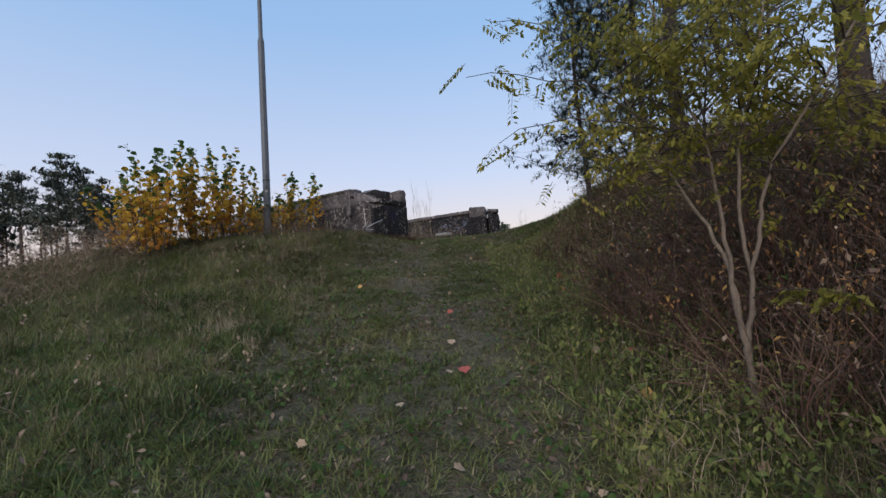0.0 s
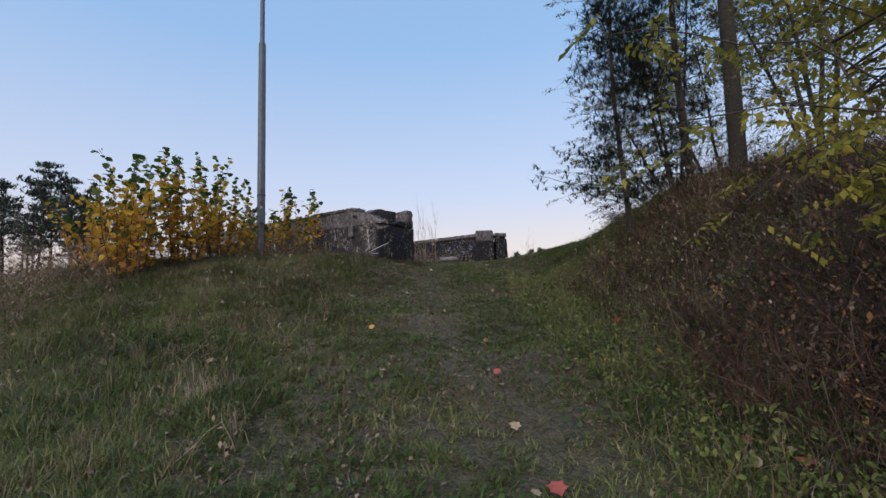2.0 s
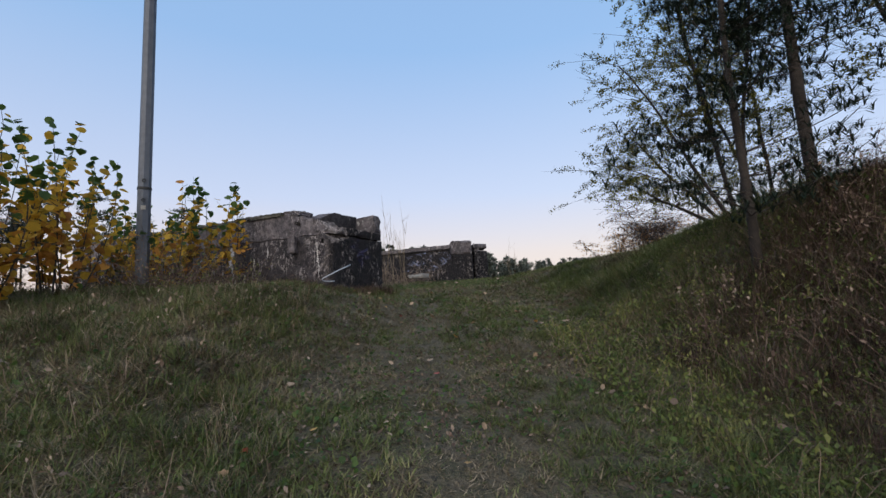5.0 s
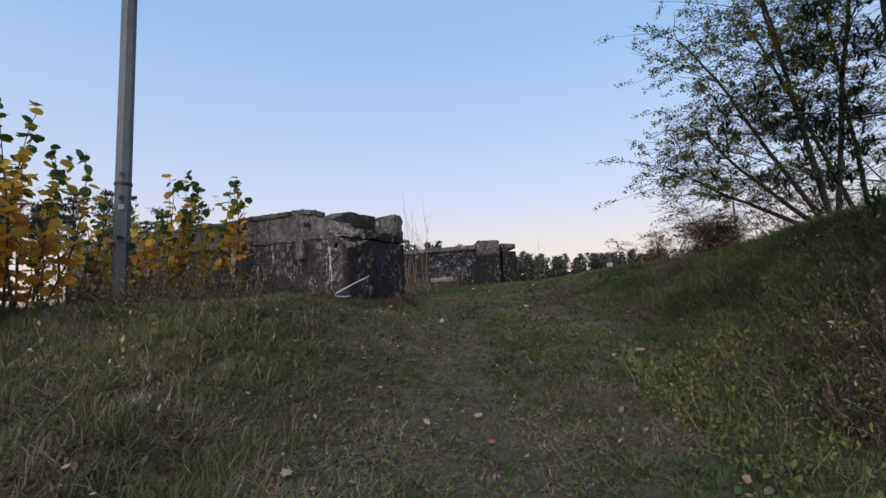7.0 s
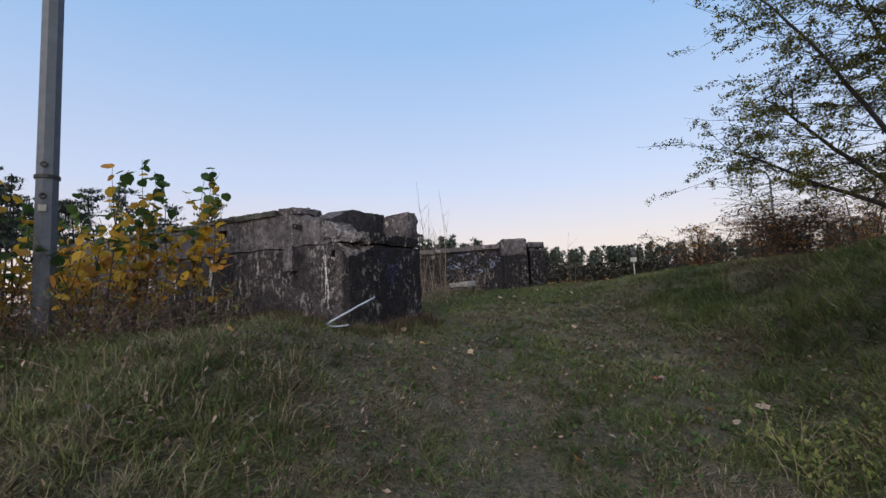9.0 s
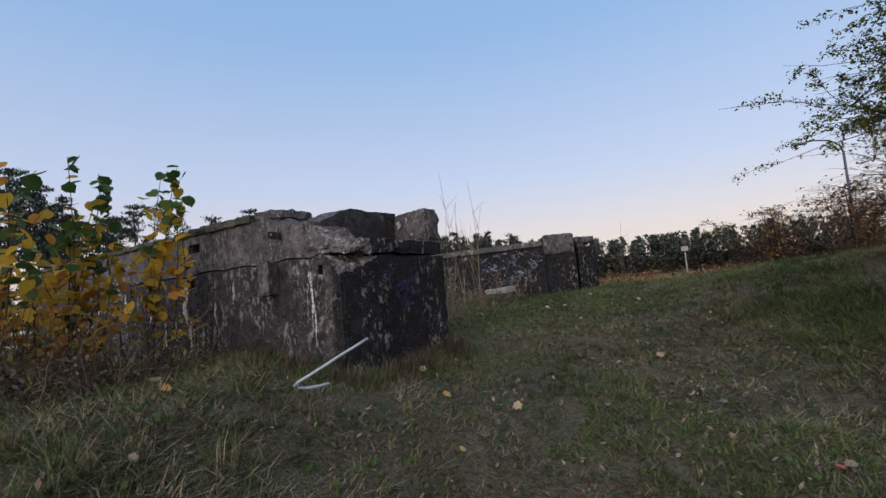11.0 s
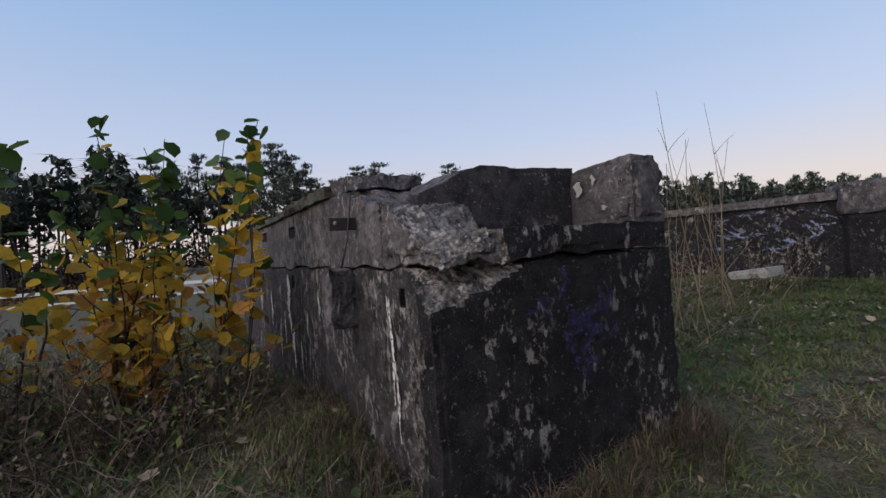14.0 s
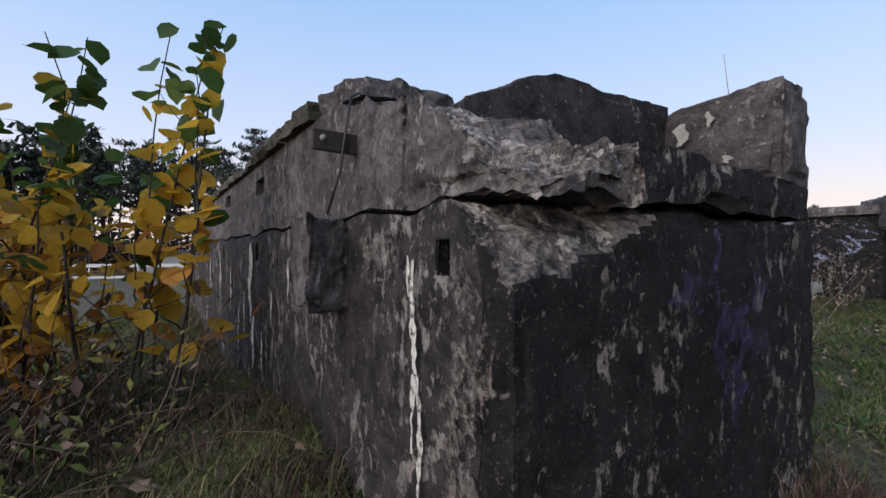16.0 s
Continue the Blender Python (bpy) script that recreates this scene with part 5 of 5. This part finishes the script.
variants = []
for s in range(5):
    runs, cl, rng = far_pine_mesh(100 + s, 15.0)
    trunk_me = tubes("trunk", runs, BARK, 4)
    S = np.repeat(cl, 3, 0)
    m = len(S)
    crown_me = blades("crown", S[:, 0] + rng.randn(m) * 0.12, S[:, 1] + rng.randn(m) * 0.12, 0.34 + 0.30 * rng.rand(m), 0.10 + 0.09 * rng.rand(m), 0.4 + 1.3 * rng.rand(m), HAZED_PINE, rng, S[:, 2] + rng.randn(m) * 0.1)
    slim_me = tubes("slim", runs[:1], BARK, 4)
    variants.append((trunk_me, crown_me, slim_me))

AZ = [-40, -25, -8, 1, 24, 52, 70, 96, 120, 150]
DIST = [120, 150, 230, 240, 140, 84, 68, 80, 95, 110]
TOPZ = [15, 15, 15, 15, 15.5, 15.5, 17.0, 16.5, 15, 15]
rng = np.random.RandomState(91)
for i in range(92):
    az = rng.uniform(40, 125) if i % 5 < 3 else rng.uniform(64, 102)
    d = np.interp(az, AZ, DIST) + rng.uniform(-4, 20)
    x, y = -4 - math.sin(radians(az)) * d, 6 + math.cos(radians(az)) * d
    k = rng.randint(5)
    th = thing("pine_tree", "tall dark pine with bare trunk at the wood's edge", "tree", "pine wood", at=(x, y, gz(x, y) - 0.1))
    sc = np.interp(az, AZ, TOPZ) / 15 * rng.uniform(0.82, 1.22)
    th.rotation_euler = (0, 0, rng.rand() * 6.28)
    th.scale = (sc, sc, sc)
    put("trunk", variants[k][0], th)
    put("crown", variants[k][1], th)


def far_wood(name, a0, a1, n, seed, back, label):
    """A far belt of pines."""
    rng = np.random.RandomState(seed)
    TV, TT, CV, CT, to, co = [], [], [], [], 0, 0
    data = []
    for _, c_me, t_me in variants:
        pair = []
        for me in (t_me, c_me):
            v = np.empty(len(me.vertices) * 3, np.float32)
            me.vertices.foreach_get("co", v)
            f = np.empty(len(me.loops), np.int32)
            me.loops.foreach_get("vertex_index", f)
            pair.append((v.reshape(-1, 3), f.reshape(-1, 3)))
        data.append(pair)
    for i in range(n):
        az = rng.uniform(a0, a1)
        d = np.interp(az, AZ, DIST) + back * rng.rand()
        x, y = -4 - math.sin(radians(az)) * d, 6 + math.cos(radians(az)) * d
        z = gz(x, y) - 0.1
        s, w = rng.uniform(0.98, 1.32), rng.rand() * 6.28
        R = np.array([[math.cos(w), -math.sin(w), 0], [math.sin(w), math.cos(w), 0], [0, 0, 1]]) * s
        (tv, tf), (cv, cf) = data[rng.randint(5)]
        far_crown = rng.rand(len(cf) // 3) < 0.16
        pick = np.tile(far_crown, 3)
        TV.append(tv @ R.T + (x, y, z))
        TT.append(tf + to)
        to += len(tv)
        blade = cv.reshape(-1, 5, 3)[far_crown]
        mid = blade.mean(1, keepdims=True)
        blade = (mid + (blade - mid) * 2.8).reshape(-1, 3)
        nb = len(blade) // 5
        ofs = (np.arange(nb) * 5)[:, None] + co
        CV.append(blade @ R.T + (x, y, z))
        CT.append(np.concatenate([ofs + np.array([[0, 1, 2]]), ofs + np.array([[0, 2, 3]]), ofs + np.array([[3, 2, 4]])]))
        co += len(blade)
    tr = put(name + "_trunks", tri_mesh(name, np.concatenate(TV), np.concatenate(TT), BARK))
    tagged(tr, "slim trunks of the far pine wood", "woods", kind="stuff")
    cr = put(name, tri_mesh(name, np.concatenate(CV), np.concatenate(CT), HAZED_PINE))
    tagged(cr, label, "woods", kind="stuff")


far_wood("far_woods", -42, 46, 560, 92, 55, "long dark far edge of a pine wood")
far_wood("side_woods", 76, 132, 80, 103, 40, "dense dark pine wood beyond the road")


def shrub_belt(name, a0, a1, n, seed, dist, depth_, h0, h1, material_, label, leaf=0.22, k=110, tall=False):
    rng = np.random.RandomState(seed)
    pts = []
    for _ in range(n):
        az = rng.uniform(a0, a1)
        d = dist(az) + rng.uniform(0, depth_)
        x, y = -4 - math.sin(radians(az)) * d, 6 + math.cos(radians(az)) * d
        h = rng.uniform(h0, h1)
        q = rng.randn(k, 3) * np.array([h * 0.5, h * 0.5, h * 0.34])
        q[:, 2] = rng.rand(k) * h if tall else abs(q[:, 2]) + 0.05
        pts.append(q + (x, y, gz(x, y)))
    P = np.concatenate(pts)
    m = len(P)
    ob = put(name, leaf_set(name, P, leaf * (1 + 1.3 * rng.rand(m)), material_, rng, "slim", 0.0))
    tagged(ob, label, "shrubs", kind="stuff")


shrub_belt("russet_scrub", -45, 40, 240, 93, lambda a: np.interp(a, AZ, DIST) - 14, 16, 1.5, 4.0, RUSSET, "rust-brown scrub along the far wood", 0.45, 80)
shrub_belt("field_scrub", -48, 42, 950, 98, lambda a: 30.0, 95, 0.9, 2.6, RUSSET, "rust-brown scrub over the low field", 0.30, 60)
shrub_belt("field_bushes", -48, 60, 160, 99, lambda a: 34.0, 80, 0.8, 2.2, LEAF_OLIVE, "olive scrub over the low field", 0.28, 60)
shrub_belt("dark_scrub", 40, 130, 160, 94, lambda a: np.interp(a, AZ, DIST) - 9, 16, 1.2, 3.6, RUSSET, "dull brown scrub below the pines")
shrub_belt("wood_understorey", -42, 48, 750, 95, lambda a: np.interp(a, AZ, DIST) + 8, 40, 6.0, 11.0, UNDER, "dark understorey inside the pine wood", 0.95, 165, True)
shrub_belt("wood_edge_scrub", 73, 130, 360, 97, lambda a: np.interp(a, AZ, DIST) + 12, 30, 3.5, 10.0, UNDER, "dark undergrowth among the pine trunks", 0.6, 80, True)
shrub_belt("wood_brown_scrub", 76, 130, 130, 101, lambda a: np.interp(a, AZ, DIST) + 4, 20, 2.0, 5.0, BROWN, "brown undergrowth below the pines", 0.5, 70, True)

rng0 = np.random.RandomState(96)
for i, (x, y, h, mat, lab) in enumerate(((-2.4, 24.6, 2.2, RUSSET, "rounded autumn shrub with thin orange leaves"), (-0.2, 25.5, 2.6, RUSSET, "wide rust-coloured shrub past the crest"), (2.2, 24.0, 3.0, RUSSET, "wide brown autumn shrub past the crest"), (4.8, 26.0, 3.6, LEAF_OLIVE, "tall olive shrub past the crest"),
                                        (1.0, 30.5, 3.4, RUSSET, "tall orange-leaved shrub near the street lamp"), (5.5, 31.5, 4.6, RUSSET, "large brown shrub near the street lamp"), (-6.6, 33.0, 1.6, LEAF_YELLOW, "small yellow autumn shrub"), (8.0, 24.5, 4.6, LEAF_OLIVE, "tall olive shrub past the crest"))):
    z = gz(x, y)
    goals = [(x + rng0.randn() * h * 0.35, y + rng0.randn() * h * 0.35, z + h * rng0.uniform(0.75, 1.0)) for _ in range(6)]
    leafy_tree(x, y, goals, 0.03, 200 + i, 0.10, lab, h * 0.30, 2600, mat, "autumn_shrub", "shrub", 4, 0.15)

# street lamp, sign post, rail and shed in the distance
WHITE = plain_material("white_paint", (0.42, 0.43, 0.44), (0.62, 0.62, 0.62), 8, 0.5, 0, 0.05)
DARK = plain_material("dark_roof", (0.03, 0.03, 0.035), (0.07, 0.07, 0.075), 6, 0.8)
lx, ly = 3.3, 39.4
lamp = thing("street_lamp", "slim grey street lamp with a curved arm", "street lamp", at=(lx, ly, gz(lx, ly)))
lz = gz(lx, ly)
own("pole", tube("pole", [(lx, ly, lz - 0.2), (lx, ly, 6), (lx, ly, 9.2)], [0.10, 0.08, 0.06], STEEL, 8), lamp)
own("arm", tube("arm", [(lx, ly, 9.15), (lx - 0.15, ly - 0.05, 9.6), (lx - 0.6, ly - 0.2, 9.9), (lx - 1.3, ly - 0.45, 10.0), (lx - 1.75, ly - 0.6, 9.95)], 0.045, STEEL, 6), lamp)
own("lamp_head", block_mesh("lamp_head", hexa(((lx - 2.35, ly - 0.95), (lx - 1.65, ly - 0.70)), ((lx - 2.4, ly - 0.75), (lx - 1.7, ly - 0.45)), 9.82, 9.96), 0.2, STEEL, 0.0, 0.02), lamp, "flat grey lantern")

sx, sy = -5.16, 48.7
sz = gz(sx, sy)
signal = thing("camera_mast", "pale grey mast with a box and small roof", "mast", at=(sx, sy, sz))
own("pole", tube("pole", [(sx, sy, sz - 0.2), (sx, sy, 3.5), (sx, sy, 5.75)], [0.06, 0.055, 0.05], PALE, 8), signal)
own("box", block_mesh("box", hexa(((sx - 0.26, sy - 0.2), (sx + 0.26, sy - 0.2)), ((sx - 0.26, sy + 0.2), (sx + 0.26, sy + 0.2)), 4.75, 5.15), 0.2, PALE, 0.0, 0.02), signal, "pale box")
own("cap", block_mesh("cap", hexa(((sx - 0.5, sy - 0.3), (sx + 0.45, sy - 0.3)), ((sx - 0.5, sy + 0.3), (sx + 0.45, sy + 0.3)), 5.72, 5.82), 0.3, DARK, 0.0, 0.04), signal, "dark flat cap")
own("lamp_body", tube("lamp_body", [(sx, sy, 5.2), (sx, sy, 5.7)], 0.2, DARK, 8), signal, "dark lantern under the cap")

# white two-rail barrier by the road
rail = thing("road_barrier", "long white two-rail barrier beside the road", "barrier", at=(-50, 20, gz(-50, 20)))


def flat_at(az, d):
    return -6 - math.sin(radians(az)) * d, 9 + math.cos(radians(az)) * d


ends = [flat_at(az, 50 / math.cos(radians(az - 70))) for az in np.linspace(62, 118, 15)]
for (x0, y0), (x1, y1) in zip(ends[:-1], ends[1:]):
    z0, z1 = gz(x0, y0), gz(x1, y1)
    for h, th_ in ((0.30, 0.22), (1.35, 0.30)):
        own("rail", block_mesh("rail", hexa(((x0, y0), (x1, y1)), ((x0 - 0.1, y0 + 0.05), (x1 - 0.1, y1 + 0.05)), (z0 + h, z1 + h), (z0 + h + th_, z1 + h + th_)), 3.0, WHITE, 0.0, 0.0), rail)
    own("post", tube("post", [(x0, y0, z0 - 0.2), (x0, y0, z0 + 1.3)], 0.06, WHITE, 6), rail)

hx, hy = flat_at(79, 58)
hz_ = gz(hx, hy)
shed = thing("shed", "low pale shed with a dark flat roof", "shed", at=(hx, hy, hz_))
own("wall", block_mesh("wall", hexa(((hx - 1, hy - 7), (hx + 1, hy + 3.0)), ((hx - 5, hy - 6), (hx - 3, hy + 3.5)), hz_ - 0.3, hz_ + 2.6), 2.0, PALE, 0.0, 0.02), shed)
own("roof", block_mesh("roof", hexa(((hx - 0.6, hy - 7.4), (hx + 1.5, hy + 3.3)), ((hx - 5.4, hy - 6.2), (hx - 3.3, hy + 3.9)), hz_ + 2.61, hz_ + 2.95), 2.0, DARK, 0.0, 0.02), shed, "dark flat roof")
